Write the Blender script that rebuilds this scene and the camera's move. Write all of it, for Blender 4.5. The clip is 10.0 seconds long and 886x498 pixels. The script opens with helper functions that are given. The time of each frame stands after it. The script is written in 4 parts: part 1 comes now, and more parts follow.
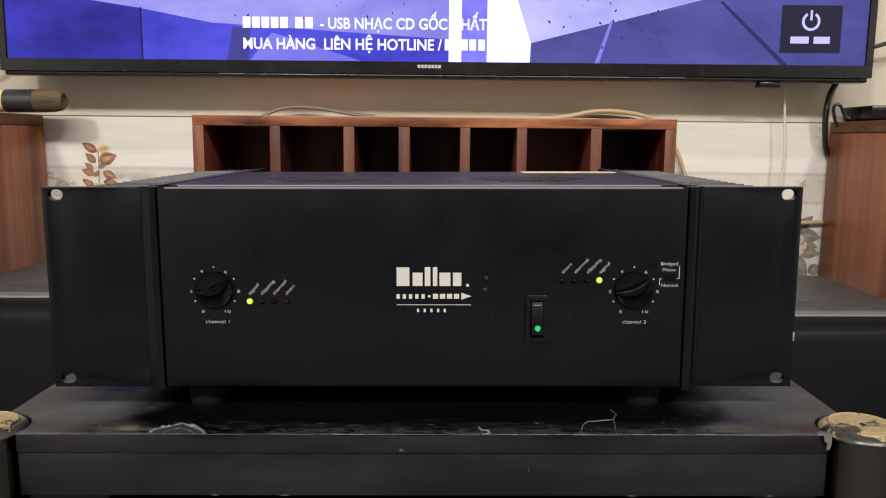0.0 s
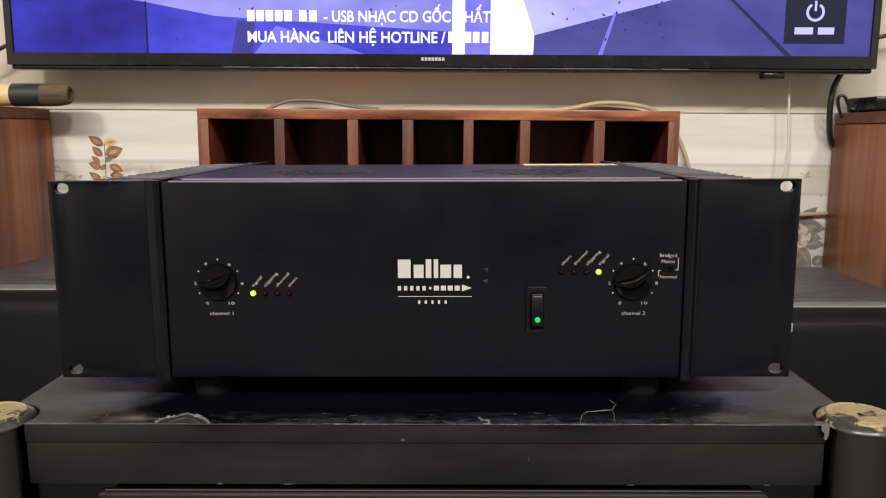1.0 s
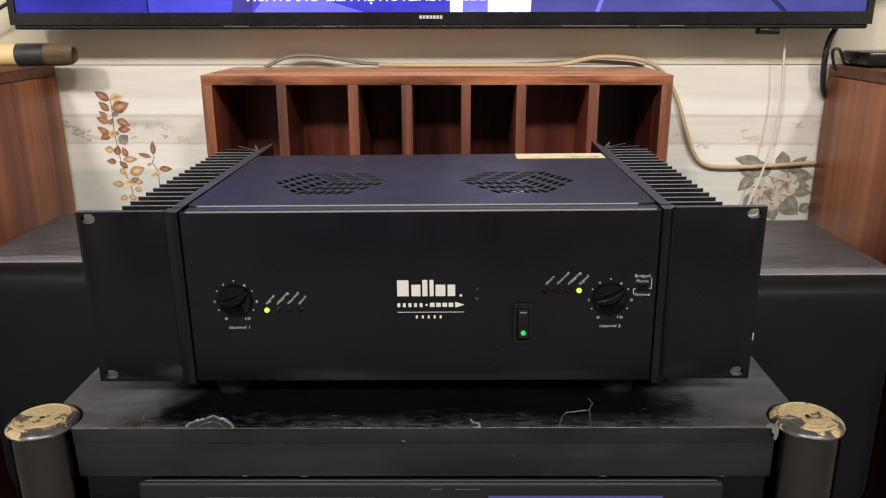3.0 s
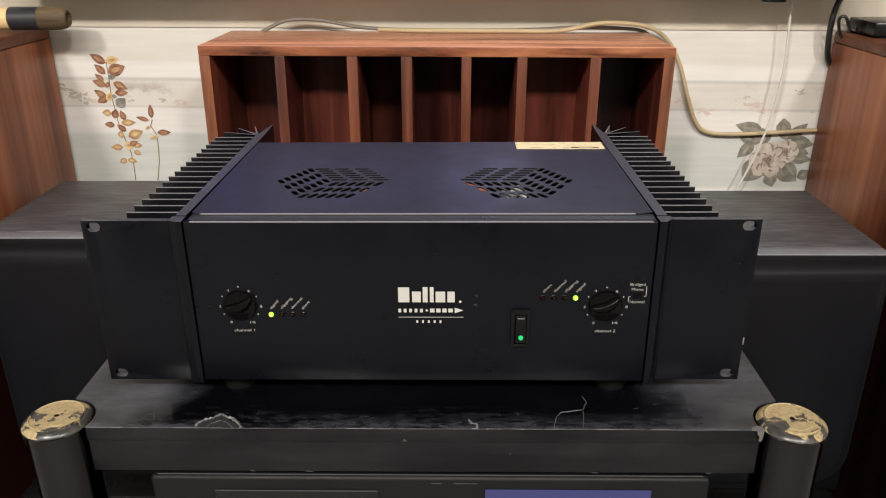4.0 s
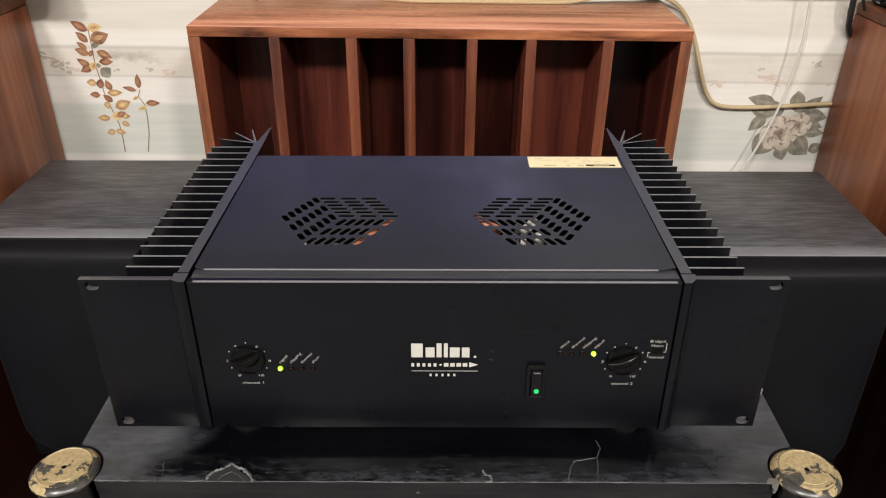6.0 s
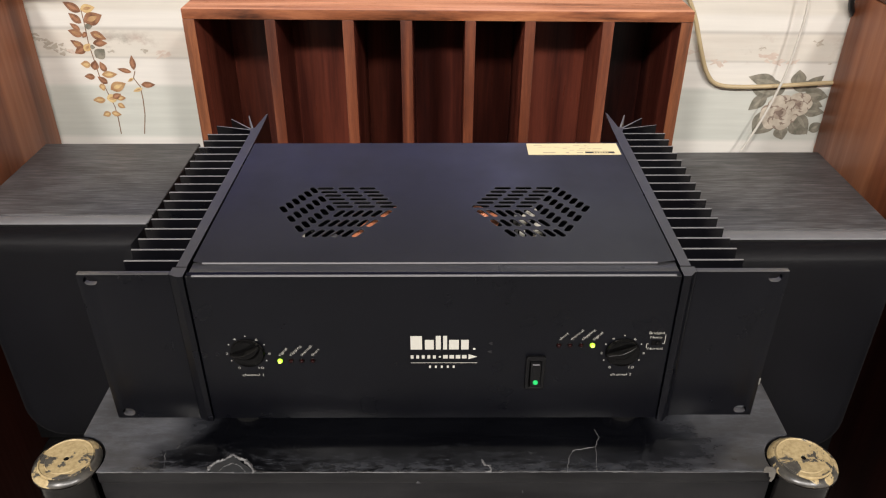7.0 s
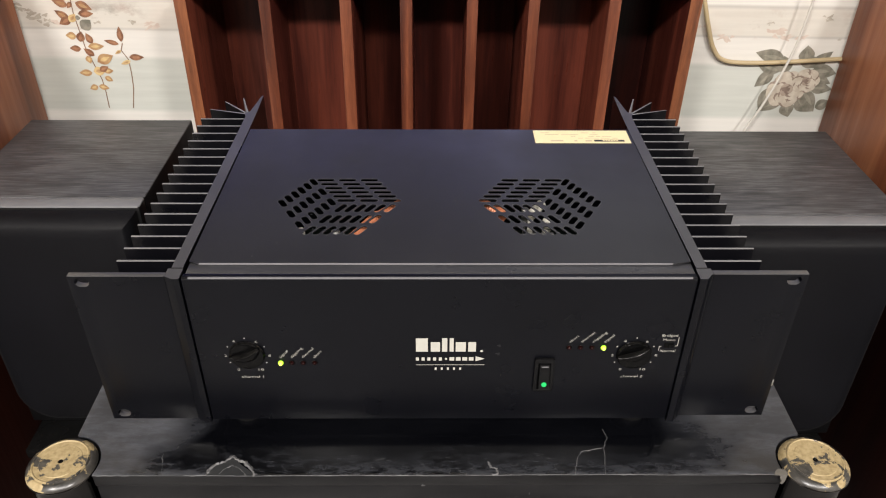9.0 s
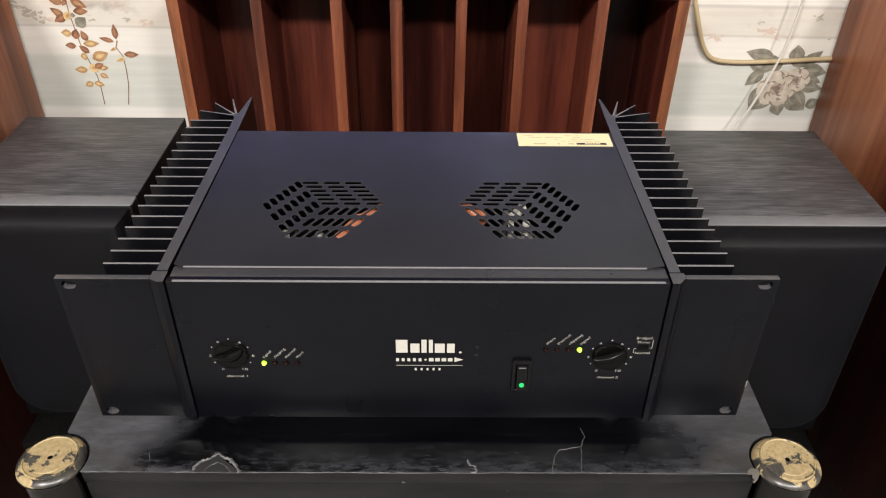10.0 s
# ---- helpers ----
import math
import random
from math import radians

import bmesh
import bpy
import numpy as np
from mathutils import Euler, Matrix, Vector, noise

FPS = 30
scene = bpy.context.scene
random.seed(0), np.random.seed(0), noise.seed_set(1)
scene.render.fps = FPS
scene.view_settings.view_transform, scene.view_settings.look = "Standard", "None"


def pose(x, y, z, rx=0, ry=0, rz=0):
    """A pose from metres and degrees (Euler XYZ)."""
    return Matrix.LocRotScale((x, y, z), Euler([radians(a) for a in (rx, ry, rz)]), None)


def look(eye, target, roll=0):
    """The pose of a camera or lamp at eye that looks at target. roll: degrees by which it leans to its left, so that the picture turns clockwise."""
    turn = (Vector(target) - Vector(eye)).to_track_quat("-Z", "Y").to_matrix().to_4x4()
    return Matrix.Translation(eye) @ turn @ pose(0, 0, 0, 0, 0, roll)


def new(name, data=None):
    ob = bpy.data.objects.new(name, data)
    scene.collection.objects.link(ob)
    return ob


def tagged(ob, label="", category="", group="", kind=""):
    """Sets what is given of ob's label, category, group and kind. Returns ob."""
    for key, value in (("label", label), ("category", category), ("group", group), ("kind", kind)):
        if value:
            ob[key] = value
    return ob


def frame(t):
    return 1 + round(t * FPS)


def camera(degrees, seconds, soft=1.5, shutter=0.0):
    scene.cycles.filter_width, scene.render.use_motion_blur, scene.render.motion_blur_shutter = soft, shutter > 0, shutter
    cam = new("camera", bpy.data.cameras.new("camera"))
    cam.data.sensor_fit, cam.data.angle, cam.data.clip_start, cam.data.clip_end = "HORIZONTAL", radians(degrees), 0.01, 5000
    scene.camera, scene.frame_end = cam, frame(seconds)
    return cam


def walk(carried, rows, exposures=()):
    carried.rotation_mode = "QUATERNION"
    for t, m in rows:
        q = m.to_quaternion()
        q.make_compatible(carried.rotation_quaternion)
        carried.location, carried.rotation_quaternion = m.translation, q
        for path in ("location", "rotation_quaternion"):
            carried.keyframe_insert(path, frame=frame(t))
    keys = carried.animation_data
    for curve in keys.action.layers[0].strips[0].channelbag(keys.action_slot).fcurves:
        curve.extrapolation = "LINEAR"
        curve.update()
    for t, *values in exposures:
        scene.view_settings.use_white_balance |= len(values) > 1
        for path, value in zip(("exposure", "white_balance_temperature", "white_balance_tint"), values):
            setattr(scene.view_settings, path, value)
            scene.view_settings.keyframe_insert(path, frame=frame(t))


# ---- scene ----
cam = camera(60.1, 10.0, soft=1.15)
PATH = [
    (0, (0.015, -0.488, 0.728), (0.007, 1.492, 0.443), 0.0),
    (0.5, (0.017, -0.491, 0.729), (0.0, 1.488, 0.439), -0.1),
    (1, (0.019, -0.493, 0.729), (-0.007, 1.484, 0.423), -0.2),
    (1.5, (0.022, -0.502, 0.742), (-0.013, 1.468, 0.399), -0.4),
    (2, (0.025, -0.514, 0.766), (-0.015, 1.445, 0.362), -0.6),
    (2.5, (0.027, -0.52, 0.795), (-0.011, 1.419, 0.305), -0.7),
    (4, (0.026, -0.51, 0.885), (-0.009, 1.338, 0.122), -0.4),
    (4.5, (0.023, -0.491, 0.906), (-0.006, 1.329, 0.077), -0.2),
    (5, (0.01, -0.471, 0.932), (-0.011, 1.325, 0.052), 0.0),
    (6.5, (0.008, -0.437, 0.979), (0.003, 1.282, -0.043), -0.1),
    (7, (0.008, -0.435, 0.982), (0.003, 1.27, -0.064), -0.2),
    (7.5, (0.01, -0.439, 0.985), (0.01, 1.255, -0.079), -0.1),
    (8, (0.014, -0.442, 0.99), (0.022, 1.239, -0.094), 0.1),
    (8.5, (0.01, -0.424, 0.993), (0.027, 1.239, -0.118), 0.4),
    (9, (-0.003, -0.403, 0.993), (0.016, 1.246, -0.138), 0.4),
    (9.5, (0.001, -0.399, 1.0), (0.022, 1.237, -0.149), 0.4),
    (10, (0.013, -0.407, 1.007), (0.025, 1.228, -0.145), 0.5),
]
walk(cam, [(t, look(eye, target, roll)) for t, eye, target, roll in PATH],
     exposures=[(0.0, -0.10), (2.5, 0.01), (5.0, 0.06), (7.5, 0.18), (10.0, 0.28)])

# ---- light and exposure ----
world = bpy.data.worlds.new("world")
scene.world = world
world.use_nodes = True
world.node_tree.nodes["Background"].inputs[0].default_value = (0.9, 0.95, 1.0, 1)
world.node_tree.nodes["Background"].inputs[1].default_value = 0.05


def ceiling_lamp(x, y, watts, sx, sy, z=2.66):
    lamp = bpy.data.lights.new("ceiling_lamp_light", "AREA")
    lamp.shape, lamp.size, lamp.size_y, lamp.energy, lamp.color = "RECTANGLE", sx, sy, watts, (1.0, 0.942, 0.895)
    ob = new("ceiling_lamp_light", lamp)
    ob.matrix_basis = pose(x, y, z)
    return ob


ceiling_lamp(-1.15, -2.4, 138, 0.45, 0.45)
ceiling_lamp(1.3, -2.4, 102, 0.35, 0.35)
ceiling_lamp(0.1, -2.5, 90, 1.3, 0.5)


# ---- materials ----
def mat(name, base=(0.5, 0.5, 0.5), rough=0.5, metal=0.0, spec=0.5, emit=None, power=0.0):
    m = bpy.data.materials.new(name)
    m.use_nodes = True
    b = m.node_tree.nodes["Principled BSDF"]
    b.inputs["Base Color"].default_value = (*base, 1)
    b.inputs["Roughness"].default_value = rough
    b.inputs["Metallic"].default_value = metal
    b.inputs["Specular IOR Level"].default_value = spec
    if emit:
        b.inputs["Emission Color"].default_value = (*emit, 1)
        b.inputs["Emission Strength"].default_value = power
    return m


class Net:
    """Short hand for a material's nodes."""

    def __init__(self, m):
        self.t = m.node_tree
        self.b = m.node_tree.nodes["Principled BSDF"]

    def node(self, kind, **inputs):
        n = self.t.nodes.new(kind)
        for key, value in inputs.items():
            key = key.replace("_", " ")
            if hasattr(value, "is_output"):
                self.t.links.new(value, n.inputs[key])
            else:
                n.inputs[key].default_value = value
        return n

    def coords(self, scale=(1, 1, 1), rot=(0, 0, 0)):
        c = self.t.nodes.new("ShaderNodeTexCoord")
        n = self.node("ShaderNodeMapping", Scale=scale, Rotation=rot)
        self.t.links.new(c.outputs["Object"], n.inputs["Vector"])
        return n.outputs[0]

    def noise(self, vec, scale, detail=4.0, rough=0.55, dist=0.0):
        return self.node("ShaderNodeTexNoise", Vector=vec, Scale=scale, Detail=detail, Roughness=rough, Distortion=dist).outputs["Fac"]

    def ramp(self, fac, stops, hard=False):
        n = self.t.nodes.new("ShaderNodeValToRGB")
        e = n.color_ramp.elements
        n.color_ramp.interpolation = "CONSTANT" if hard else "LINEAR"
        while len(e) < len(stops):
            e.new(0.5)
        for el, (p, c) in zip(e, stops):
            el.position = p
            el.color = (*c, 1) if isinstance(c, tuple) else (c, c, c, 1)
        self.t.links.new(fac, n.inputs[0])
        return n.outputs[0]

    def mix(self, fac, a, b, blend="MIX"):
        n = self.t.nodes.new("ShaderNodeMix")
        n.data_type, n.blend_type = "RGBA", blend
        for i, v in ((0, fac), (6, a), (7, b)):
            if hasattr(v, "is_output"):
                self.t.links.new(v, n.inputs[i])
            else:
                n.inputs[i].default_value = v if i == 0 else (*v, 1)
        return n.outputs[2]

    def math(self, op, a, b=0.0):
        n = self.t.nodes.new("ShaderNodeMath")
        n.operation = op
        for i, v in ((0, a), (1, b)):
            if hasattr(v, "is_output"):
                self.t.links.new(v, n.inputs[i])
            else:
                n.inputs[i].default_value = v
        return n.outputs[0]

    def out(self, socket, value):
        self.t.links.new(value, self.b.inputs[socket])

    def bump(self, height, strength, dist):
        n = self.node("ShaderNodeBump", Strength=strength, Distance=dist, Height=height)
        self.t.links.new(n.outputs[0], self.b.inputs["Normal"])


def powder_coat(name, base, rough, grain=1500.0, lift=0.05, spec=0.5):
    m = mat(name, base, rough, 0.0, spec)
    n = Net(m)
    v = n.coords()
    big = n.noise(v, 14.0, 3.0)
    n.out("Base Color", n.ramp(big, [(0.3, tuple(c * 0.85 for c in base)), (0.75, tuple(c * 1.2 for c in base))]))
    n.out("Roughness", n.ramp(n.noise(v, 30.0, 4.0), [(0.25, rough - 0.05), (0.8, rough + 0.08)]))
    n.bump(n.noise(v, grain, 1.0), lift, 0.0002)
    return m


def wood(name, dark, mid, light, rough, across=55.0, along=2.2, axis="z", ring=6.0, mixed=(0.5, 0.22, 0.28), spec=0.26):
    m = mat(name, mid, rough, 0.0, spec)
    n = Net(m)
    stretch = {"z": (1, 1, along / across), "x": (along / across, 1, 1)}[axis]
    v = n.coords(stretch)
    flow = n.noise(v, across * 0.42, 3.0, 0.5, 0.7)
    fine = n.noise(v, across * 5.0, 5.0, 0.65, 0.2)
    band = n.noise(v, ring, 2.0, 0.5, 1.2)
    tone = n.math("ADD", n.math("MULTIPLY", flow, mixed[0]), n.math("ADD", n.math("MULTIPLY", fine, mixed[1]), n.math("MULTIPLY", band, mixed[2])))
    n.out("Base Color", n.ramp(tone, [(0.36, dark), (0.49, mid), (0.62, light)]))
    n.out("Roughness", n.ramp(fine, [(0.3, rough + 0.1), (0.7, rough - 0.05)]))
    n.bump(fine, 0.12, 0.0006)
    return m


def black_ash():
    """Black stained ash: long pores and soft blotches in a grey-black ground."""
    m = mat("black ash veneer", (0.035, 0.035, 0.038), 0.4, 0, 0.6)
    n = Net(m)
    flow = n.noise(n.coords((0.10, 1, 1)), 170.0, 4.0, 0.6, 0.9)
    pores = n.noise(n.coords((0.05, 1, 1)), 620.0, 3.0, 0.7)
    cloud = n.noise(n.coords((0.5, 1, 1)), 11.0, 3.0, 0.5)
    tone = n.math("ADD", n.math("MULTIPLY", flow, 0.30), n.math("ADD", n.math("MULTIPLY", pores, 0.36), n.math("MULTIPLY", cloud, 0.34)))
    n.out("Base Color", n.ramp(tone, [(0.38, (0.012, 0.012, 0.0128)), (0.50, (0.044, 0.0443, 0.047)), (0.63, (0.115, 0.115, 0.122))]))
    n.out("Roughness", n.ramp(tone, [(0.35, 0.52), (0.7, 0.34)]))
    n.bump(tone, 0.25, 0.0006)
    return m


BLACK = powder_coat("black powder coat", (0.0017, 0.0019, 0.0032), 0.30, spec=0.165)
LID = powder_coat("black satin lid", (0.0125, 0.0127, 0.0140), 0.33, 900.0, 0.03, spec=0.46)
# Same paint as the lid, made paler to hold the ceiling's sheen.
FLANGE_SHEEN = powder_coat("satin flange with painted sheen", (0.028, 0.0285, 0.033), 0.30, 900.0, spec=0.42)
# Lighter grey paints the ceiling sheen on the fin tops.
FIN_TOP_LIT = powder_coat("anodised fin top painted lit", (0.14, 0.14, 0.146), 0.38, 2000.0, spec=0.5)
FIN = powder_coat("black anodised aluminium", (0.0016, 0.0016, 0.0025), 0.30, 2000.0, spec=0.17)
# Light grey for highlights that are modelled as thin strips.
EDGE_GLINT = mat("bright edge highlight", (0.13, 0.13, 0.14), 0.45, 0.0, 0.3)
PRINT = mat("cream screen print", (0.37, 0.365, 0.33), 0.6, 0, 0.2)
KNOB = mat("glossy black plastic", (0.0012, 0.0012, 0.0013), 0.16, 0, 0.14)
RUBBER = powder_coat("black rubber", (0.0035, 0.0035, 0.0037), 0.75, 600.0, 0.3, 0.12)
LED_ON = mat("lit yellow green lamp", (0.3, 0.5, 0.05), 0.3, 0, 0.5, (0.30, 0.80, 0.008), 1.15)
LED_GREEN = mat("lit green lamp", (0.01, 0.16, 0.05), 0.25, 0, 0.5, (0.004, 0.62, 0.13), 0.75)
LED_CORE = mat("bright lamp core", (0.3, 0.5, 0.05), 0.3, 0, 0.5, (0.70, 1.0, 0.10), 2.2)
LED_OFF = mat("dark red lamp", (0.008, 0.0009, 0.0009), 0.3, 0, 0.12)
HOLE = mat("dark recess", (0.002, 0.002, 0.002), 0.8, 0, 0.08)
STEEL = mat("bare grey steel", (0.35, 0.35, 0.34), 0.45, 0.9)
COPPER = mat("orange varnished copper", (0.48, 0.17, 0.085), 0.35, 0.2)
BOARD = mat("dark green circuit board", (0.006, 0.010, 0.008), 0.5)
PALE = mat("pale plastic", (0.6, 0.58, 0.52), 0.5)
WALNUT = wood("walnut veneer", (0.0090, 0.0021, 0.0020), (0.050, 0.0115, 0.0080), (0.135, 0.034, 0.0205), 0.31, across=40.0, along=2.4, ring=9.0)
WALNUT_X_LIT = wood("walnut veneer painted lit", (0.08, 0.030, 0.016), (0.54, 0.235, 0.13), (0.76, 0.39, 0.235), 0.28, across=110.0, along=9.0, axis="x")
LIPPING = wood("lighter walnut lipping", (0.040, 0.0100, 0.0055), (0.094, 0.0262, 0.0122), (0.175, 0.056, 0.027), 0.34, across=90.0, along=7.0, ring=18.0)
WALNUT_X_FRONT = wood("walnut front of the top board", (0.018, 0.006, 0.004), (0.205, 0.069, 0.031), (0.37, 0.148, 0.068), 0.32, across=110.0, along=17.0, axis="x", ring=34.0, mixed=(0.40, 0.15, 0.45))
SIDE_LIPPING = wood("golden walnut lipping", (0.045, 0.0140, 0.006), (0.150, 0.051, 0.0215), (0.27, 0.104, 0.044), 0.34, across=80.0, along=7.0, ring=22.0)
CHERRY = wood("reddish brown cabinet veneer", (0.090, 0.025, 0.011), (0.255, 0.082, 0.036), (0.40, 0.152, 0.069), 0.38, across=22.0, along=1.0, ring=15.0, mixed=(0.45, 0.13, 0.42))
MAHOGANY = wood("dark mahogany veneer", (0.0028, 0.0005, 0.0004), (0.007, 0.0013, 0.0009), (0.016, 0.0036, 0.002), 0.5, across=30.0, along=0.8, ring=12.0, spec=0.1)
CHERRY_TOP = wood("dark cabinet top veneer", (0.05, 0.018, 0.008), (0.12, 0.042, 0.02), (0.19, 0.072, 0.036), 0.45, axis="x")
ASH = black_ash()
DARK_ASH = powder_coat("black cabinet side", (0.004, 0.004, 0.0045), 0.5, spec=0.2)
# Light grey puts top light on the baffle's upper face.
TRIM_TOP_LIT = powder_coat("satin trim painted lit on top", (0.145, 0.148, 0.157), 0.45, spec=0.55)
TV_BLACK = powder_coat("black television plastic", (0.005, 0.005, 0.005), 0.25, 700.0, 0.04, 0.3)
BEZEL = powder_coat("grey black bezel plastic", (0.0052, 0.0052, 0.0062), 0.25, 700.0, 0.04, 0.35)
CREAM_CABLE = mat("cream cable sheath", (0.42, 0.33, 0.19), 0.5)
WHITE_CABLE = mat("white cable sheath", (0.56, 0.54, 0.49), 0.45)
BLACK_CABLE = mat("black cable sheath", (0.012, 0.012, 0.012), 0.4)


def cloth():
    m = mat("black grille cloth", (0.005, 0.005, 0.0055), 0.55, 0, 0.16)
    n = Net(m)
    n.bump(n.noise(n.coords(), 2500.0, 1.0), 0.4, 0.0004)
    n.b.inputs["Sheen Weight"].default_value = 0.01
    n.out("Base Color", n.ramp(n.noise(n.coords(), 9.0, 3.0), [(0.3, (0.0018, 0.0019, 0.0029)), (0.75, (0.0031, 0.0032, 0.0047))]))
    return m


def laminate():
    """Black laminate with dust, smears and scuffs, and the amplifier's shade painted in mid-top."""
    m = mat("dusty black laminate", (0.015, 0.015, 0.016), 0.3, 0.0, 0.42)
    n = Net(m)
    v = n.coords()
    broad = n.noise(n.coords((0.8, 1.4, 1)), 11.0, 3.0, 0.5, 0.3)
    streak = n.noise(n.coords((1, 3.0, 1)), 75.0, 7.0, 0.72, 0.3)
    scratch = n.ramp(n.noise(n.coords((1, 14.0, 1), (0, 0, 0.5)), 60.0, 3.0), [(0.70, 0.0), (0.78, 1.0)])
    speck = n.ramp(n.noise(v, 420.0, 3.0, 0.7), [(0.68, 0.0), (0.76, 1.0)])
    c = n.t.nodes.new("ShaderNodeTexCoord")
    xyz = n.t.nodes.new("ShaderNodeSeparateXYZ")
    n.t.links.new(c.outputs["Object"], xyz.inputs[0])
    # Dust thins towards the middle, which also paints the shade below the amplifier.
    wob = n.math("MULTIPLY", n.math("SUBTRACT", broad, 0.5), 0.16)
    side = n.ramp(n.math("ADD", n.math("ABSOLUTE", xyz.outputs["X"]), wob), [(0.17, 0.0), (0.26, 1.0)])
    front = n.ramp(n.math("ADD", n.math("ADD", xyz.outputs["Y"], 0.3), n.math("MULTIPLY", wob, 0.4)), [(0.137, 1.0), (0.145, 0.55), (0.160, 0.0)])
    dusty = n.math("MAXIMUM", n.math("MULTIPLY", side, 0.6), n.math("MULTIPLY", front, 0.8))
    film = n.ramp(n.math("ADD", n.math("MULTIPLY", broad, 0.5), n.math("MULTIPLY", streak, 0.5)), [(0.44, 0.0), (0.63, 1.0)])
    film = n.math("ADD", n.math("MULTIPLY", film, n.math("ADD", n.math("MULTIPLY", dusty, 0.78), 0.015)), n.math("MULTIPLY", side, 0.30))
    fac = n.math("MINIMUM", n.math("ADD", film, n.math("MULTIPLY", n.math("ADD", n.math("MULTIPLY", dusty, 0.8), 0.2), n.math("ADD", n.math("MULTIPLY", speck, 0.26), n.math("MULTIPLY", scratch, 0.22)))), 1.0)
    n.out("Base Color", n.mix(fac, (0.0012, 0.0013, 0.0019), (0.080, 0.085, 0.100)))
    n.out("Roughness", n.ramp(fac, [(0.0, 0.13), (0.3, 0.42), (0.8, 0.5)]))
    n.bump(n.noise(v, 60.0, 4.0), 0.04, 0.001)
    return m


def scuffed_beam():
    """Black laminate board with dusty, faintly scuffed faces."""
    m = mat("scuffed black laminate", (0.01, 0.01, 0.011), 0.36, 0, 0.22)
    n = Net(m)
    v = n.coords()
    dust = n.ramp(n.noise(n.coords((0.35, 1, 1.2)), 26.0, 6.0, 0.66), [(0.38, 0.0), (0.72, 1.0)])
    speck = n.ramp(n.noise(v, 380.0, 3.0, 0.7), [(0.66, 0.0), (0.76, 1.0)])
    fac = n.math("MINIMUM", n.math("ADD", dust, n.math("MULTIPLY", speck, 0.5)), 1.0)
    n.out("Base Color", n.mix(fac, (0.0030, 0.0030, 0.0037), (0.0115, 0.0115, 0.0125)))
    n.out("Roughness", n.ramp(fac, [(0.0, 0.28), (1.0, 0.46)]))
    n.bump(n.noise(v, 90.0, 4.0), 0.06, 0.001)
    return m


def gold_leaf(cover=0.425):
    """Gold foil, worn through to black enamel."""
    m = mat("worn gold foil over black", (0.6, 0.45, 0.2), 0.35)
    n = Net(m)
    v = n.coords()
    wear = n.noise(v, 62.0, 7.0, 0.62, 0.6)
    gold = n.ramp(wear, [(cover, 0.0), (cover + 0.01, 1.0)])
    tint = n.ramp(n.noise(v, 300.0, 3.0), [(0.3, (0.24, 0.18, 0.088)), (0.7, (0.36, 0.285, 0.155))])
    n.out("Base Color", n.mix(gold, n.ramp(n.noise(v, 160.0, 4.0), [(0.35, (0.012, 0.012, 0.012)), (0.7, (0.05, 0.046, 0.04))]), tint))
    n.out("Metallic", n.math("MULTIPLY", gold, 0.15))
    n.out("Roughness", n.ramp(gold, [(0.0, 0.3), (1.0, 0.5)]))
    n.bump(gold, 0.25, 0.0004)
    return m


def smoked_metal():
    m = mat("smoked chrome", (0.045, 0.043, 0.042), 0.14, 1.0)
    n = Net(m)
    n.out("Roughness", n.ramp(n.noise(n.coords((1, 1, 0.05)), 300.0, 4.0), [(0.3, 0.11), (0.7, 0.19)]))
    return m


def wallpaper():
    """White plank pattern print with soft stripes and brown smudges."""
    m = mat("plank print wallpaper", (0.7, 0.68, 0.6), 0.6)
    n = Net(m)
    c = n.t.nodes.new("ShaderNodeTexCoord")
    s = n.t.nodes.new("ShaderNodeSeparateXYZ")
    n.t.links.new(c.outputs["Object"], s.inputs[0])
    z = n.math("ADD", s.outputs["Z"], n.math("MULTIPLY", n.math("SUBTRACT", n.noise(n.coords((1, 1, 1)), 5.0, 2.0), 0.5), 0.004))
    h = n.math("DIVIDE", n.math("SUBTRACT", z, 0.45), 0.32)
    cream, white, sage, line = (0.64, 0.61, 0.545), (0.715, 0.695, 0.645), (0.56, 0.575, 0.525), (0.50, 0.48, 0.44)
    base = n.ramp(h, [(0.0, white), (0.205, white), (0.225, sage), (0.455, sage), (0.475, white), (0.585, white), (0.592, line), (0.60, cream),
                      (0.71, cream), (0.722, line), (0.735, white), (0.79, white), (0.81, cream), (1.0, cream)])
    band = n.ramp(h, [(0.575, 0.0), (0.61, 1.0), (0.69, 0.6), (0.73, 0.0)])
    smudge = n.ramp(n.noise(n.coords((1, 1, 1.6)), 19.0, 7.0, 0.68), [(0.52, 0.0), (0.66, 1.0)])
    patchy = n.ramp(n.noise(n.coords((1, 1, 0.6)), 8.0, 2.0, 0.5), [(0.46, 0.05), (0.60, 1.0)])
    fac = n.math("MULTIPLY", n.math("MULTIPLY", n.math("MULTIPLY", band, smudge), patchy), 0.85)
    tint = n.ramp(n.noise(n.coords(), 12.0, 2.0), [(0.42, (0.22, 0.20, 0.165)), (0.58, (0.36, 0.21, 0.165))])
    col = n.mix(fac, base, tint)
    blush = n.ramp(n.noise(n.coords((1, 1, 2.2)), 7.0, 4.0, 0.6), [(0.5, 0.0), (0.75, 0.5)])
    col = n.mix(n.math("MULTIPLY", blush, band), col, (0.60, 0.49, 0.42))
    streak = n.ramp(n.noise(n.coords((0.25, 1, 4)), 30.0, 5.0), [(0.3, 0.90), (0.7, 1.0)])
    n.out("Base Color", n.mix(1.0, col, streak, "MULTIPLY"))
    n.bump(n.noise(n.coords((0.4, 1, 3)), 240.0, 3.0), 0.06, 0.0005)
    return m


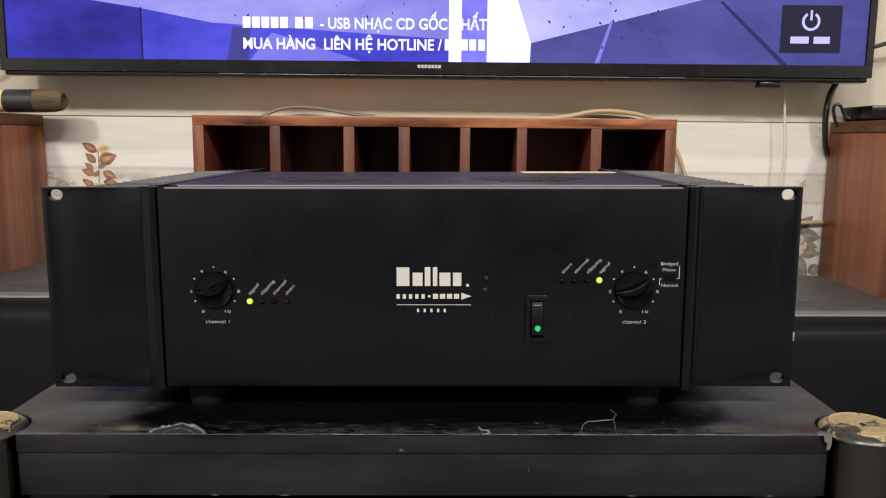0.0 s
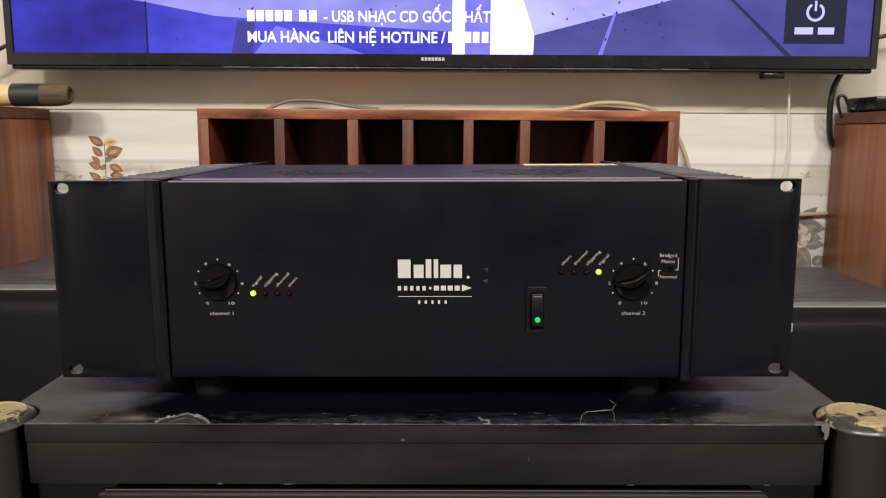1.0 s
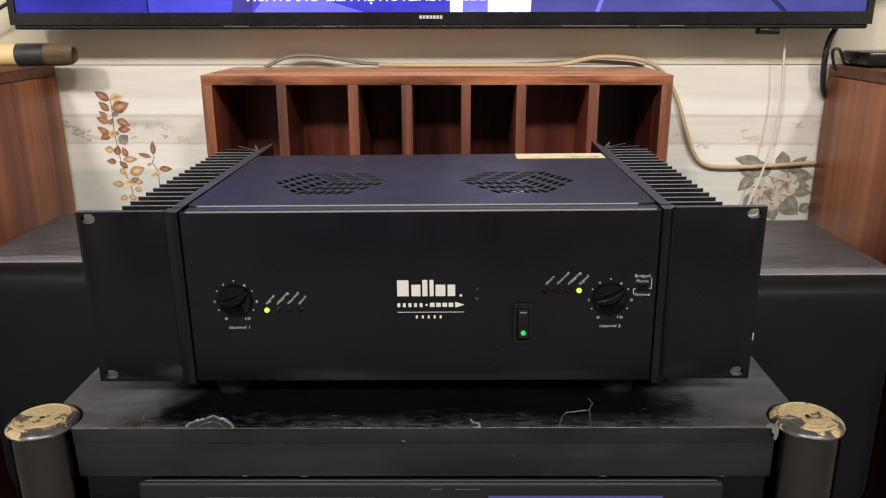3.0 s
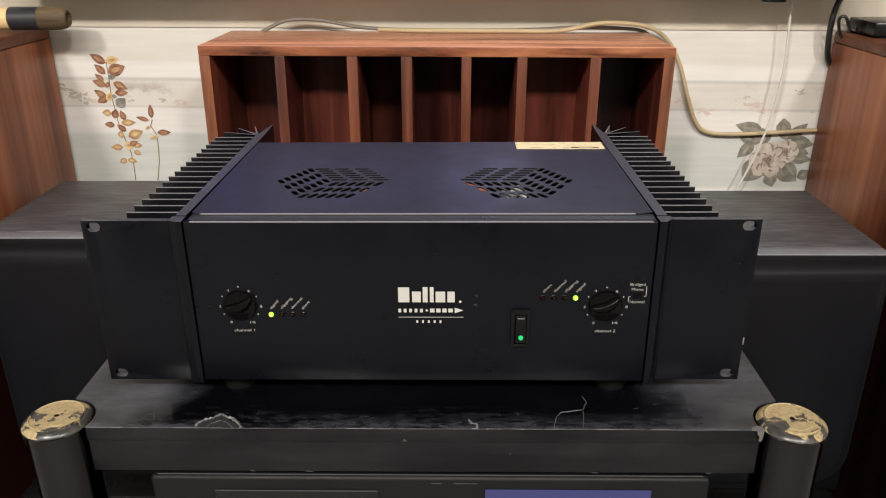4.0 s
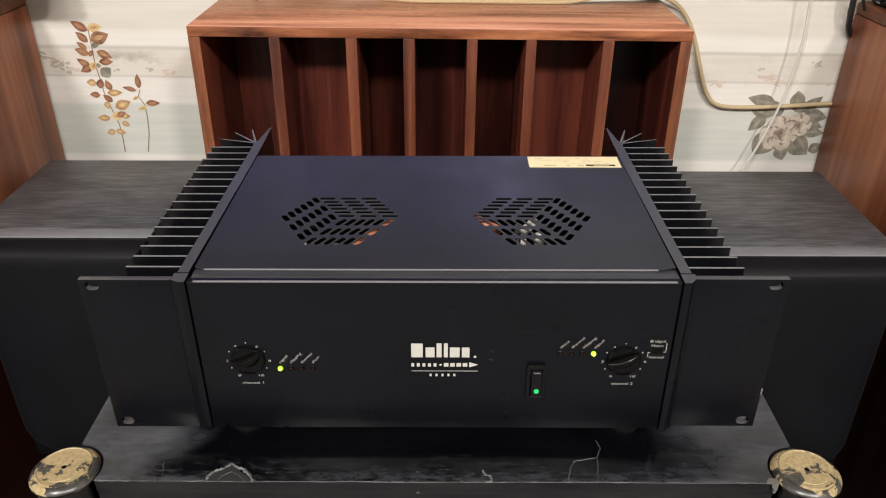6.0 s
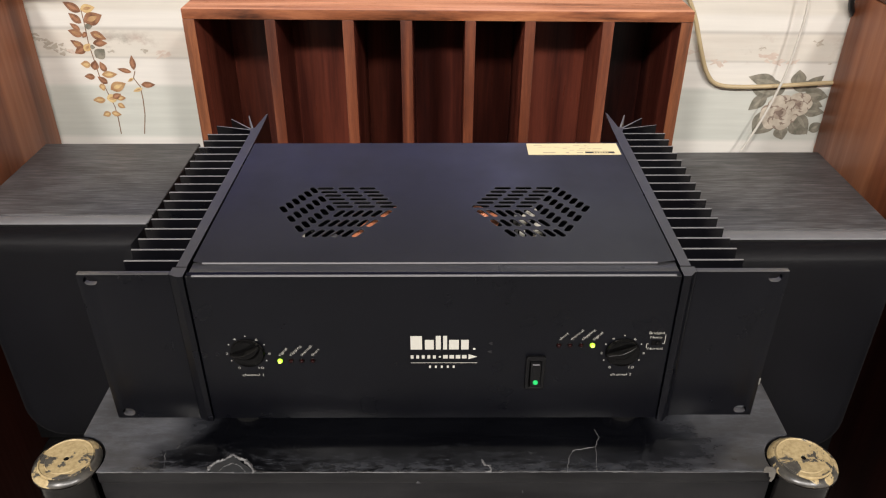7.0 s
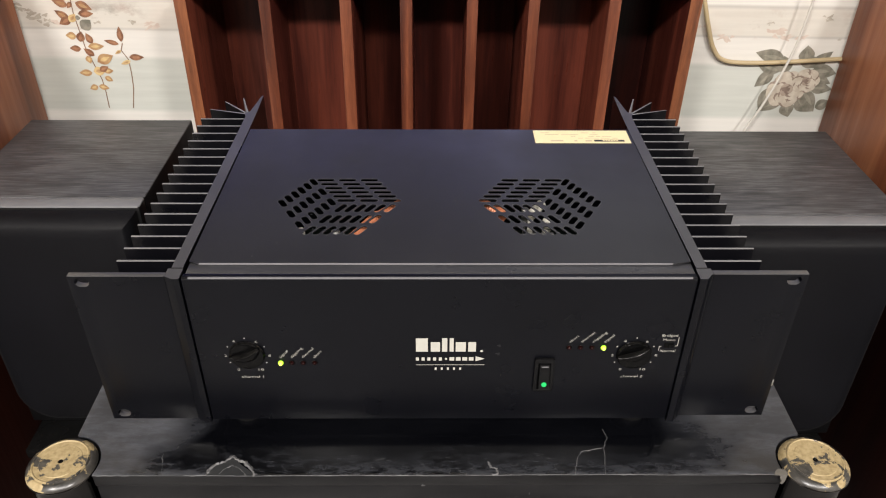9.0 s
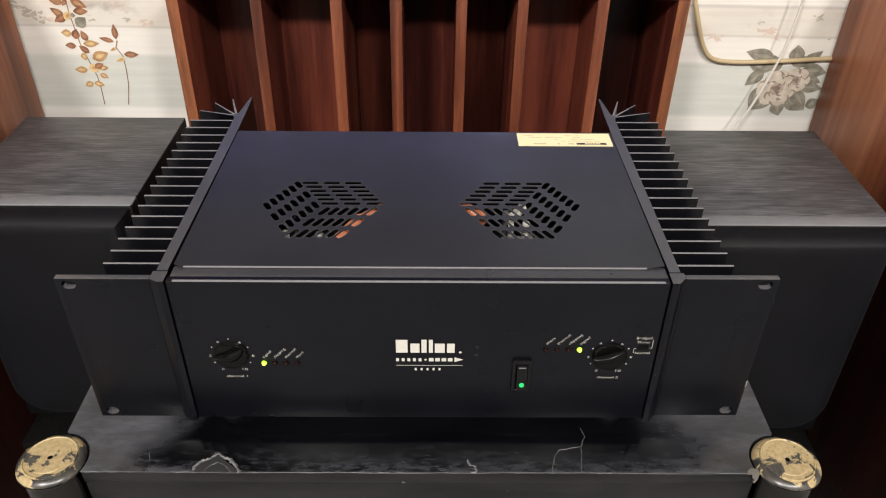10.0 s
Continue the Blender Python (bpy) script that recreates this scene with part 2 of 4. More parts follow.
def paint(name, base, stain):
    m = mat(name, base, 0.65)
    n = Net(m)
    v = n.coords()
    f = n.ramp(n.noise(v, 7.0, 6.0, 0.6), [(0.35, 0.0), (0.75, 1.0)])
    n.out("Base Color", n.mix(f, base, stain))
    n.bump(n.noise(v, 160.0, 3.0), 0.08, 0.0008)
    return m


CLOTH, LAMINATE, GOLD, GOLD_RIM, SMOKED, PAPER = cloth(), laminate(), gold_leaf(0.45), gold_leaf(0.53), smoked_metal(), wallpaper()
WALL = paint("cream wall paint", (0.62, 0.57, 0.46), (0.55, 0.50, 0.40))
ROOM = paint("off white room paint", (0.62, 0.60, 0.55), (0.58, 0.55, 0.50))
CEIL = paint("white ceiling paint", (0.8, 0.79, 0.77), (0.76, 0.75, 0.73))
FLOOR = paint("grey floor tile", (0.20, 0.198, 0.195), (0.155, 0.153, 0.15))
SHOP = paint("dark brown far wall", (0.07, 0.055, 0.045), (0.04, 0.03, 0.025))
# Grey shared by real nicks and painted edge highlights.
NICK_GLINT = mat("rubbed edge and highlight grey", (0.045, 0.046, 0.05), 0.45)
SCUFF = mat("pale scuff", (0.05, 0.052, 0.057), 0.5)
BARE = powder_coat("bare grey board", (0.012, 0.013, 0.0145), 0.6, 400.0, 0.3)
TORN = mat("torn laminate edge", (0.085, 0.085, 0.088), 0.6)
BEAM = scuffed_beam()
LABEL = mat("yellowed paper label", (0.72, 0.62, 0.38), 0.55)


# ---- building helpers ----
ORIGIN = {}
LEVEL = pose(0, 0, 0.7, 0, 0.55, 0) @ pose(0, 0, -0.7)  # the furniture behind leans this little against the rack


def thing(name, label, category, at, group="", kind="", lean=None):
    ob = new(name)
    ob.empty_display_size = 0.05
    ob.matrix_basis = (lean or Matrix()) @ Matrix.Translation(at)
    ORIGIN[ob] = Vector(at)
    return tagged(ob, label, category, group, kind)


def finish(me, bm, material, angle=35):
    bmesh.ops.recalc_face_normals(bm, faces=bm.faces)
    bm.to_mesh(me)
    bm.free()
    me.materials.append(material)
    me.polygons.foreach_set("use_smooth", [True] * len(me.polygons))
    me.set_sharp_from_angle(angle=radians(angle))


def part(name, bm, material, parent, label="", angle=35):
    o = ORIGIN[parent]
    bm.transform(Matrix.Translation(-o))
    me = bpy.data.meshes.new(name)
    finish(me, bm, material, angle)
    ob = new(name, me)
    ob.parent = parent
    ORIGIN[ob] = o
    return tagged(ob, label)


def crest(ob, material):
    """Gives the upward faces of a part a second material, mostly painted lighter for top light."""
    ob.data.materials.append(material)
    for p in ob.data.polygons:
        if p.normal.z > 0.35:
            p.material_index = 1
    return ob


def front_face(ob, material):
    """Gives the faces towards the room a material of their own."""
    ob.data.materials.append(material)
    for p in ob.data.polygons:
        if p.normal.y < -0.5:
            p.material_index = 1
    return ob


def solid(name, bm, material, label, category, kind="", lean=None, group=""):
    me = bpy.data.meshes.new(name)
    finish(me, bm, material)
    ob = new(name, me)
    if lean:
        ob.matrix_basis = lean
    return tagged(ob, label, category, group, kind)


def box(x0, x1, y0, y1, z0, z1, bev=0.0, seg=2):
    bm = bmesh.new()
    bmesh.ops.create_cube(bm, size=1.0, matrix=Matrix.LocRotScale(((x0 + x1) / 2, (y0 + y1) / 2, (z0 + z1) / 2), None, (abs(x1 - x0), abs(y1 - y0), abs(z1 - z0))))
    if bev:
        bmesh.ops.bevel(bm, geom=bm.edges[:], offset=bev, segments=seg, affect="EDGES", profile=0.5)
    return bm


def join(*bms):
    out = bmesh.new()
    for b in bms:
        me = bpy.data.meshes.new("t")
        b.to_mesh(me)
        b.free()
        out.from_mesh(me)
        bpy.data.meshes.remove(me)
    return out


def prism(outline, a, b, axis="z", holes=(), bev=0.0):
    """A plate with a 2D outline and holes, from a to b along an axis."""
    bm = bmesh.new()
    put = {"z": lambda u, v: (u, v, a), "y": lambda u, v: (u, a, v), "x": lambda u, v: (a, u, v)}[axis]
    edges = []
    for loop in (outline, *holes):
        vs = [bm.verts.new(put(u, v)) for u, v in loop]
        edges += [bm.edges.new((vs[i], vs[(i + 1) % len(vs)])) for i in range(len(vs))]
    if holes:
        bmesh.ops.triangle_fill(bm, use_beauty=True, use_dissolve=False, edges=edges)
    else:
        bm.faces.new(bm.verts)
    d = {"z": (0, 0, b - a), "y": (0, b - a, 0), "x": (b - a, 0, 0)}[axis]
    if a != b:
        made = bmesh.ops.extrude_face_region(bm, geom=bm.faces[:])["geom"]
        bmesh.ops.translate(bm, vec=d, verts=[g for g in made if isinstance(g, bmesh.types.BMVert)])
    if bev:
        bmesh.ops.recalc_face_normals(bm, faces=bm.faces)
        rim = [e for e in bm.edges if len(e.link_faces) == 2 and e.calc_face_angle(0) > 0.6]
        bmesh.ops.bevel(bm, geom=rim, offset=bev, segments=2, affect="EDGES", profile=0.5)
    return bm


def lathe(profile, n=32, m=None):
    """A turned shape about z from (radius, z) pairs."""
    bm = bmesh.new()
    rings = []
    for r, z in profile:
        rings.append([bm.verts.new((r * math.cos(2 * math.pi * i / n), r * math.sin(2 * math.pi * i / n), z)) for i in range(n)] if r > 1e-6 else [bm.verts.new((0, 0, z))])
    for p, q in zip(rings, rings[1:]):
        for i in range(n):
            j = (i + 1) % n
            f = [p[i % len(p)], p[j % len(p)], q[j % len(q)], q[i % len(q)]]
            f = list(dict.fromkeys(f))
            if len(f) > 2:
                bm.faces.new(f)
    if m:
        bm.transform(m)
    return bm


def tube(points, r, n=10, sub=6):
    """A round cable through points."""
    P = [Vector(p) for p in points]
    P = [2 * P[0] - P[1], *P, 2 * P[-1] - P[-2]]
    line = []
    for i in range(1, len(P) - 2):
        for k in range(sub):
            t = k / sub
            a, b, c, d = P[i - 1:i + 3]
            line.append(0.5 * ((2 * b) + (c - a) * t + (2 * a - 5 * b + 4 * c - d) * t * t + (3 * b - a - 3 * c + d) * t ** 3))
    line.append(P[-2])
    bm, rings = bmesh.new(), []
    side = None
    for i, p in enumerate(line):
        way = (line[min(i + 1, len(line) - 1)] - line[max(i - 1, 0)]).normalized()
        side = way.orthogonal().normalized() if side is None else (side - way * side.dot(way)).normalized()
        up = way.cross(side)
        rings.append([bm.verts.new(p + r * (math.cos(2 * math.pi * k / n) * side + math.sin(2 * math.pi * k / n) * up)) for k in range(n)])
    for p, q in zip(rings, rings[1:]):
        for k in range(n):
            bm.faces.new((p[k], p[(k + 1) % n], q[(k + 1) % n], q[k]))
    bm.faces.new(rings[0])
    bm.faces.new(rings[-1])
    return bm


def capsule(cx, cy, length, width, angle=0.0, n=6):
    """The outline of a slot."""
    c, s, h, r = math.cos(angle), math.sin(angle), (length - width) / 2, width / 2
    pts = []
    for e, start in ((h, -90), (-h, 90)):
        for i in range(n + 1):
            a = radians(start + 180 * i / n)
            x, y = e + r * math.cos(a), r * math.sin(a)
            pts.append((cx + x * c - y * s, cy + x * s + y * c))
    return pts


def letters(text, width, height, x, y, z, angle=0.0, align="LEFT", bold=-0.012):
    """Upright lettering that faces -y, scaled to a width and a height of its capitals."""
    cu = bpy.data.curves.new("letters", "FONT")
    cu.body, cu.size, cu.align_x, cu.resolution_u, cu.offset = text, 1.0, "LEFT", 3, bold
    ob = bpy.data.objects.new("letters", cu)
    me = bpy.data.meshes.new_from_object(ob)
    bm = bmesh.new()
    bm.from_mesh(me)
    bpy.data.objects.remove(ob)
    bpy.data.curves.remove(cu)
    bpy.data.meshes.remove(me)
    xs = [v.co.x for v in bm.verts]
    x0, w = min(xs), max(xs) - min(xs)
    shift = {"LEFT": 0.0, "CENTER": -width / 2, "RIGHT": -width}[align]
    for v in bm.verts:
        v.co = Vector(((v.co.x - x0) * width / w + shift, 0, v.co.y * height / 0.73))
    bm.transform(Matrix.Translation((x, y, z)) @ Matrix.Rotation(-angle, 4, "Y"))
    return bm


# ---- the room ----
def room():
    solid("floor", box(-2.4, 2.4, -3.4, 0.8, -0.1, 0.0), FLOOR, "grey tiled floor", "floor", "structure")
    solid("ceiling", box(-2.4, 2.4, -3.4, 0.8, 2.7, 2.8), CEIL, "white painted ceiling", "ceiling", "structure")
    solid("wall_north", box(-2.4, 2.4, 0.648, 0.8, 0.0, 2.7), ROOM, "cream wall behind the television", "wall", "structure")
    solid("wall_south", box(-2.4, 2.4, -3.5, -3.4, 0.0, 2.7), SHOP, "dark brown wall", "wall", "structure")
    solid("wall_west", box(-2.5, -2.4, -3.4, 0.8, 0.0, 2.7), ROOM, "off-white painted wall", "wall", "structure")
    solid("wall_east", box(2.4, 2.5, -3.4, 0.8, 0.0, 2.7), ROOM, "off-white painted wall", "wall", "structure")
    solid("wall_panel_upper", box(-1.6, 1.6, 0.6385, 0.647, 0.7566, 2.6, 0.0008), WALL, "plain cream wall board above the printed paper", "wall", "structure", LEVEL)
    paper = thing("wallpaper", "cream plank-pattern wallpaper printed with leaves and roses", "wallpaper", (0, 0.641, 0), kind="structure", lean=LEVEL)
    sheet = box(-1.6, 1.6, 0.641, 0.647, 0.03, 0.7565)
    part("paper_sheet", sheet, PAPER, paper)
    blots_print(paper)
    leaves_print(paper)
    roses_print(paper)


def leaf_shape(x, z, length, angle, fat=0.45, y=0.6405):
    bm = bmesh.new()
    pts = []
    for i in range(9):
        t = i / 8
        pts.append((t * length, fat * length * 0.5 * math.sin(math.pi * t ** 0.8)))
    for i in range(7, 0, -1):
        t = i / 8
        pts.append((t * length, -fat * length * 0.5 * math.sin(math.pi * t ** 0.8)))
    c, s = math.cos(angle), math.sin(angle)
    bm.faces.new([bm.verts.new((x + u * c - v * s, y, z + u * s + v * c)) for u, v in pts])
    return bm


def print_tone(name, base, second):
    m = mat(name, base, 0.6)
    n = Net(m)
    n.out("Base Color", n.ramp(n.noise(n.coords(), 90.0, 4.0), [(0.35, base), (0.65, second)]))
    return m


RUST = print_tone("rust brown print", (0.15, 0.065, 0.035), (0.34, 0.17, 0.09))
OCHRE = print_tone("ochre print", (0.50, 0.33, 0.16), (0.32, 0.17, 0.08))
YELLOW = print_tone("yellow print", (0.64, 0.49, 0.24), (0.50, 0.33, 0.15))
GREYLEAF = print_tone("grey green print", (0.14, 0.135, 0.105), (0.27, 0.25, 0.20))
RUST_LIGHT = print_tone("light rust print", (0.27, 0.12, 0.065), (0.42, 0.22, 0.12))
GREYLEAF_LIGHT = print_tone("pale grey green print", (0.22, 0.21, 0.165), (0.33, 0.31, 0.25))
STEM = print_tone("brown stem print", (0.17, 0.10, 0.06), (0.26, 0.16, 0.1))
PETAL = print_tone("dusty pink print", (0.60, 0.55, 0.46), (0.47, 0.41, 0.33))
PETAL_SOFT = print_tone("soft brown pink print", (0.44, 0.37, 0.30), (0.33, 0.265, 0.215))
ROSE_BLOT = print_tone("faded red brown print", (0.60, 0.52, 0.45), (0.52, 0.42, 0.355))
GREY_BLOT = print_tone("faded grey brown print", (0.47, 0.43, 0.36), (0.35, 0.31, 0.255))
PETAL_MID = print_tone("brown pink print", (0.30, 0.235, 0.19), (0.22, 0.17, 0.135))
PETAL_DARK = print_tone("taupe print", (0.16, 0.115, 0.09), (0.25, 0.19, 0.155))


def stroke(points, w, y=0.6406):
    bm = bmesh.new()
    prev = None
    for i, (x, z) in enumerate(points):
        a, b = points[max(i - 1, 0)], points[min(i + 1, len(points) - 1)]
        d = Vector((b[0] - a[0], b[1] - a[1])).normalized() * w / 2
        now = (bm.verts.new((x - d.y, y, z + d.x)), bm.verts.new((x + d.y, y, z - d.x)))
        if prev:
            bm.faces.new((prev[0], prev[1], now[1], now[0]))
        prev = now
    return bm


SPRAY_TOP = ((-0.4961, 0.7042, 0.0247, 149, 0.5, 0), (-0.4961, 0.7072, 0.0202, 9, 0.6, 3), (-0.4989, 0.6882, 0.0198, 136, 0.55, 0), (-0.4949, 0.6902, 0.0275, 20, 0.65, 1), (-0.4959, 0.6832, 0.0110, 6, 0.7, 4),
             (-0.5028, 0.6782, 0.0156, 141, 0.5, 0), (-0.5007, 0.6712, 0.0202, 160, 0.55, 1), (-0.4898, 0.6753, 0.0219, -24, 0.55, 1), (-0.4896, 0.6603, 0.0200, 1, 0.5, 0), (-0.4948, 0.6762, 0.0106, -131, 0.6, 0),
             (-0.5026, 0.6522, 0.0208, 145, 0.5, 1), (-0.5006, 0.6542, 0.0188, -154, 0.6, 0), (-0.5035, 0.6492, 0.0141, 46, 0.7, 3), (-0.4946, 0.6553, 0.0071, -8, 0.9, 4), (-0.4894, 0.6393, 0.0184, 41, 0.85, 4))
SPRAY_LOW = ((-0.4993, 0.6292, 0.0140, 176, 0.75, 2), (-0.4963, 0.6212, 0.0149, 71, 0.75, 0), (-0.4802, 0.6184, 0.0158, 109, 0.6, 0), (-0.4972, 0.6112, 0.0150, 177, 0.6, 0), (-0.4872, 0.6143, 0.0220, 3, 0.45, 2),
             (-0.4811, 0.6014, 0.0156, 141, 0.6, 0), (-0.4911, 0.6013, 0.0112, -79, 0.8, 2), (-0.4790, 0.5924, 0.0247, 22, 0.6, 2), (-0.4898, 0.5763, 0.0180, -179, 0.55, 2), (-0.4879, 0.5783, 0.0170, 4, 0.75, 3),
             (-0.4739, 0.5794, 0.0140, 1, 0.6, 2), (-0.4738, 0.5704, 0.0117, -30, 0.7, 2), (-0.4866, 0.5563, 0.0126, -161, 0.7, 2), (-0.4856, 0.5563, 0.0143, -12, 0.6, 2), (-0.4789, 0.5794, 0.0143, 25, 0.6, 0))
SPRIG = ((-0.4393, 0.6218, 0.0210, 88, 0.4, 0), (-0.4432, 0.6187, 0.0196, 166, 0.35, 0), (-0.4331, 0.5998, 0.0200, 1, 0.45, 0), (-0.4320, 0.5948, 0.0149, -160, 0.4, 3), (-0.4422, 0.6098, 0.0103, -150, 0.4, 3))


def leaves_print(paper):
    tones = ((RUST, RUST_LIGHT), (RUST, OCHRE), (OCHRE, YELLOW), (YELLOW, OCHRE), (GREYLEAF, GREYLEAF))
    stem = [(-0.4951, 0.7092), (-0.4949, 0.6842), (-0.4956, 0.6602), (-0.4934, 0.6373), (-0.4912, 0.6143), (-0.485, 0.5893), (-0.4787, 0.5664), (-0.4776, 0.5474), (-0.4783, 0.5224)]
    sprig = [(-0.4383, 0.6198), (-0.4422, 0.6098), (-0.435, 0.5968), (-0.4348, 0.5768), (-0.4366, 0.5538), (-0.4433, 0.5227)]
    part("printed_stem", stroke(stem, 0.0014), STEM, paper)
    part("printed_stem", stroke(sprig, 0.0014), STEM, paper)
    for k, (x, z, size, deg, fat, pick) in enumerate(SPRAY_TOP + SPRAY_LOW + SPRIG):
        a = radians(deg)
        tone, core = tones[pick]
        part("printed_leaf", leaf_shape(x, z, size * 1.05, a, fat, 0.6405 - 0.00001 * k), tone, paper)
        part("leaf_core", leaf_shape(x + 0.2 * size * math.cos(a), z + 0.2 * size * math.sin(a), size * 0.6, a, fat * 0.65, 0.640495 - 0.00001 * k), core, paper)


BLOTS = ((0.468, 0.646, 0.020, 0), (0.485, 0.642, 0.018, 0), (0.508, 0.640, 0.014, 0), (0.460, 0.659, 0.008, 1), (0.404, 0.640, 0.020, 0), (0.364, 0.652, 0.014, 0), (0.536, 0.667, 0.012, 1), (0.561, 0.637, 0.005, 1),
         (-0.544, 0.653, 0.022, 1), (-0.530, 0.649, 0.018, 1), (-0.559, 0.662, 0.016, 1), (-0.567, 0.669, 0.014, 1), (-0.519, 0.648, 0.012, 0), (-0.421, 0.649, 0.010, 1), (-0.395, 0.646, 0.018, 0), (-0.466, 0.648, 0.008, 1))


def blots_print(paper):
    """Faded flecks of a worn floral print along one plank."""
    rng = random.Random(21)
    k = 0
    for x, z, size, pick in BLOTS:
        for _ in range(5):
            k += 1
            cx, cz = x + rng.uniform(-0.5, 0.5) * size, z + rng.uniform(-0.28, 0.28) * size
            w, h, turn = size * rng.uniform(0.12, 0.42), size * rng.uniform(0.06, 0.16), rng.uniform(-0.6, 0.6)
            bm = bmesh.new()
            ring = []
            for i in range(16):
                a = 2 * math.pi * i / 16
                r = 1.0 + 0.45 * math.sin(3 * a + k) * rng.uniform(0.3, 1.0)
                u, v = w * r * math.cos(a), h * r * math.sin(a)
                ring.append(bm.verts.new((cx + u * math.cos(turn) - v * math.sin(turn), 0.64065 - 0.000002 * k, cz + u * math.sin(turn) + v * math.cos(turn))))
            bm.faces.new(ring)
            part("printed_fleck", bm, GREY_BLOT if pick else ROSE_BLOT, paper)


SPRAY_ROSE = ((0.4879, 0.6097, 0.0379, 168, 0.45), (0.4871, 0.5917, 0.0329, 161, 0.5), (0.4791, 0.5876, 0.0269, -134, 0.6), (0.4813, 0.5626, 0.0310, -104, 0.5), (0.5045, 0.5508, 0.0377, -147, 0.5), (0.5126, 0.5389, 0.0184, -67, 0.9),
              (0.5275, 0.5481, 0.0300, -36, 0.7), (0.5334, 0.5601, 0.0366, -54, 0.5), (0.5433, 0.5662, 0.0281, -4, 0.5), (0.5381, 0.5832, 0.0297, -19, 0.5), (0.5391, 0.5922, 0.0313, -7, 0.6), (0.5350, 0.5991, 0.0297, 43, 0.5),
              (0.5229, 0.6080, 0.0191, 97, 0.9), (0.5200, 0.6030, 0.0292, 6, 0.5), (0.5596, 0.5374, 0.0161, 30, 0.8), (0.4981, 0.5918, 0.0212, 110, 0.8))


def roses_print(paper):
    rng = random.Random(8)
    k = 0
    for x, z, size, deg, fat in SPRAY_ROSE:
        k += 1
        a = radians(deg)
        part("printed_leaf", leaf_shape(x - 0.004 * math.cos(a), z - 0.004 * math.sin(a), size + 0.006, a, fat, 0.6405 - 0.00001 * k), GREYLEAF, paper)
        part("leaf_core", leaf_shape(x, z, size * 0.75, a + 0.05, fat * 0.4, 0.640495 - 0.00001 * k), GREYLEAF_LIGHT, paper)

    def petal(px, pz, a, length, width, tone):
        nonlocal k
        k += 1
        c, s = math.cos(a), math.sin(a)
        pts = []
        for i in range(14):
            t = 2 * math.pi * i / 14
            u = math.cos(t) * length * (1 + 0.08 * math.sin(3 * t + k))
            v = math.sin(t) * width * (1 + 0.25 * math.cos(t))
            pts.append((px + u * c - v * s, pz + u * s + v * c))
        bm = bmesh.new()
        bm.faces.new([bm.verts.new((u, 0.6404 - 0.000004 * k, v)) for u, v in pts])
        part("printed_petal", bm, tone, paper)

    for cx, cz, size in ((0.5065, 0.5630, 0.0300), (0.5315, 0.5765, 0.0205)):
        for ring, (count, far, length, width) in enumerate(((6, 0.58, 0.40, 0.44), (5, 0.40, 0.34, 0.38), (4, 0.25, 0.26, 0.30), (3, 0.13, 0.18, 0.22), (2, 0.05, 0.10, 0.12))):
            for i in range(count):
                a = 2 * math.pi * i / count + ring * 0.7 + rng.uniform(-0.2, 0.2)
                px, pz = cx + far * size * math.cos(a), cz + far * size * math.sin(a) * 0.92
                low = (PETAL_MID, PETAL_MID, PETAL_MID, PETAL_DARK, PETAL_DARK)[ring]
                high = (PETAL, PETAL, PETAL, PETAL_SOFT, PETAL_DARK)[ring]
                petal(px - size * 0.04 * math.cos(a), pz - size * 0.04 * math.sin(a), a, size * length * 1.06, size * width * 1.06, low)
                petal(px + size * 0.05 * math.cos(a + 0.5), pz + size * 0.05 * math.sin(a + 0.5), a, size * length * 0.88, size * width * 0.84, high)


room()


# ---- television ----
def glow(name, colour, power=1.28):
    return mat(name, (0.003, 0.003, 0.004), 0.35, 0, 0.12, colour, power)


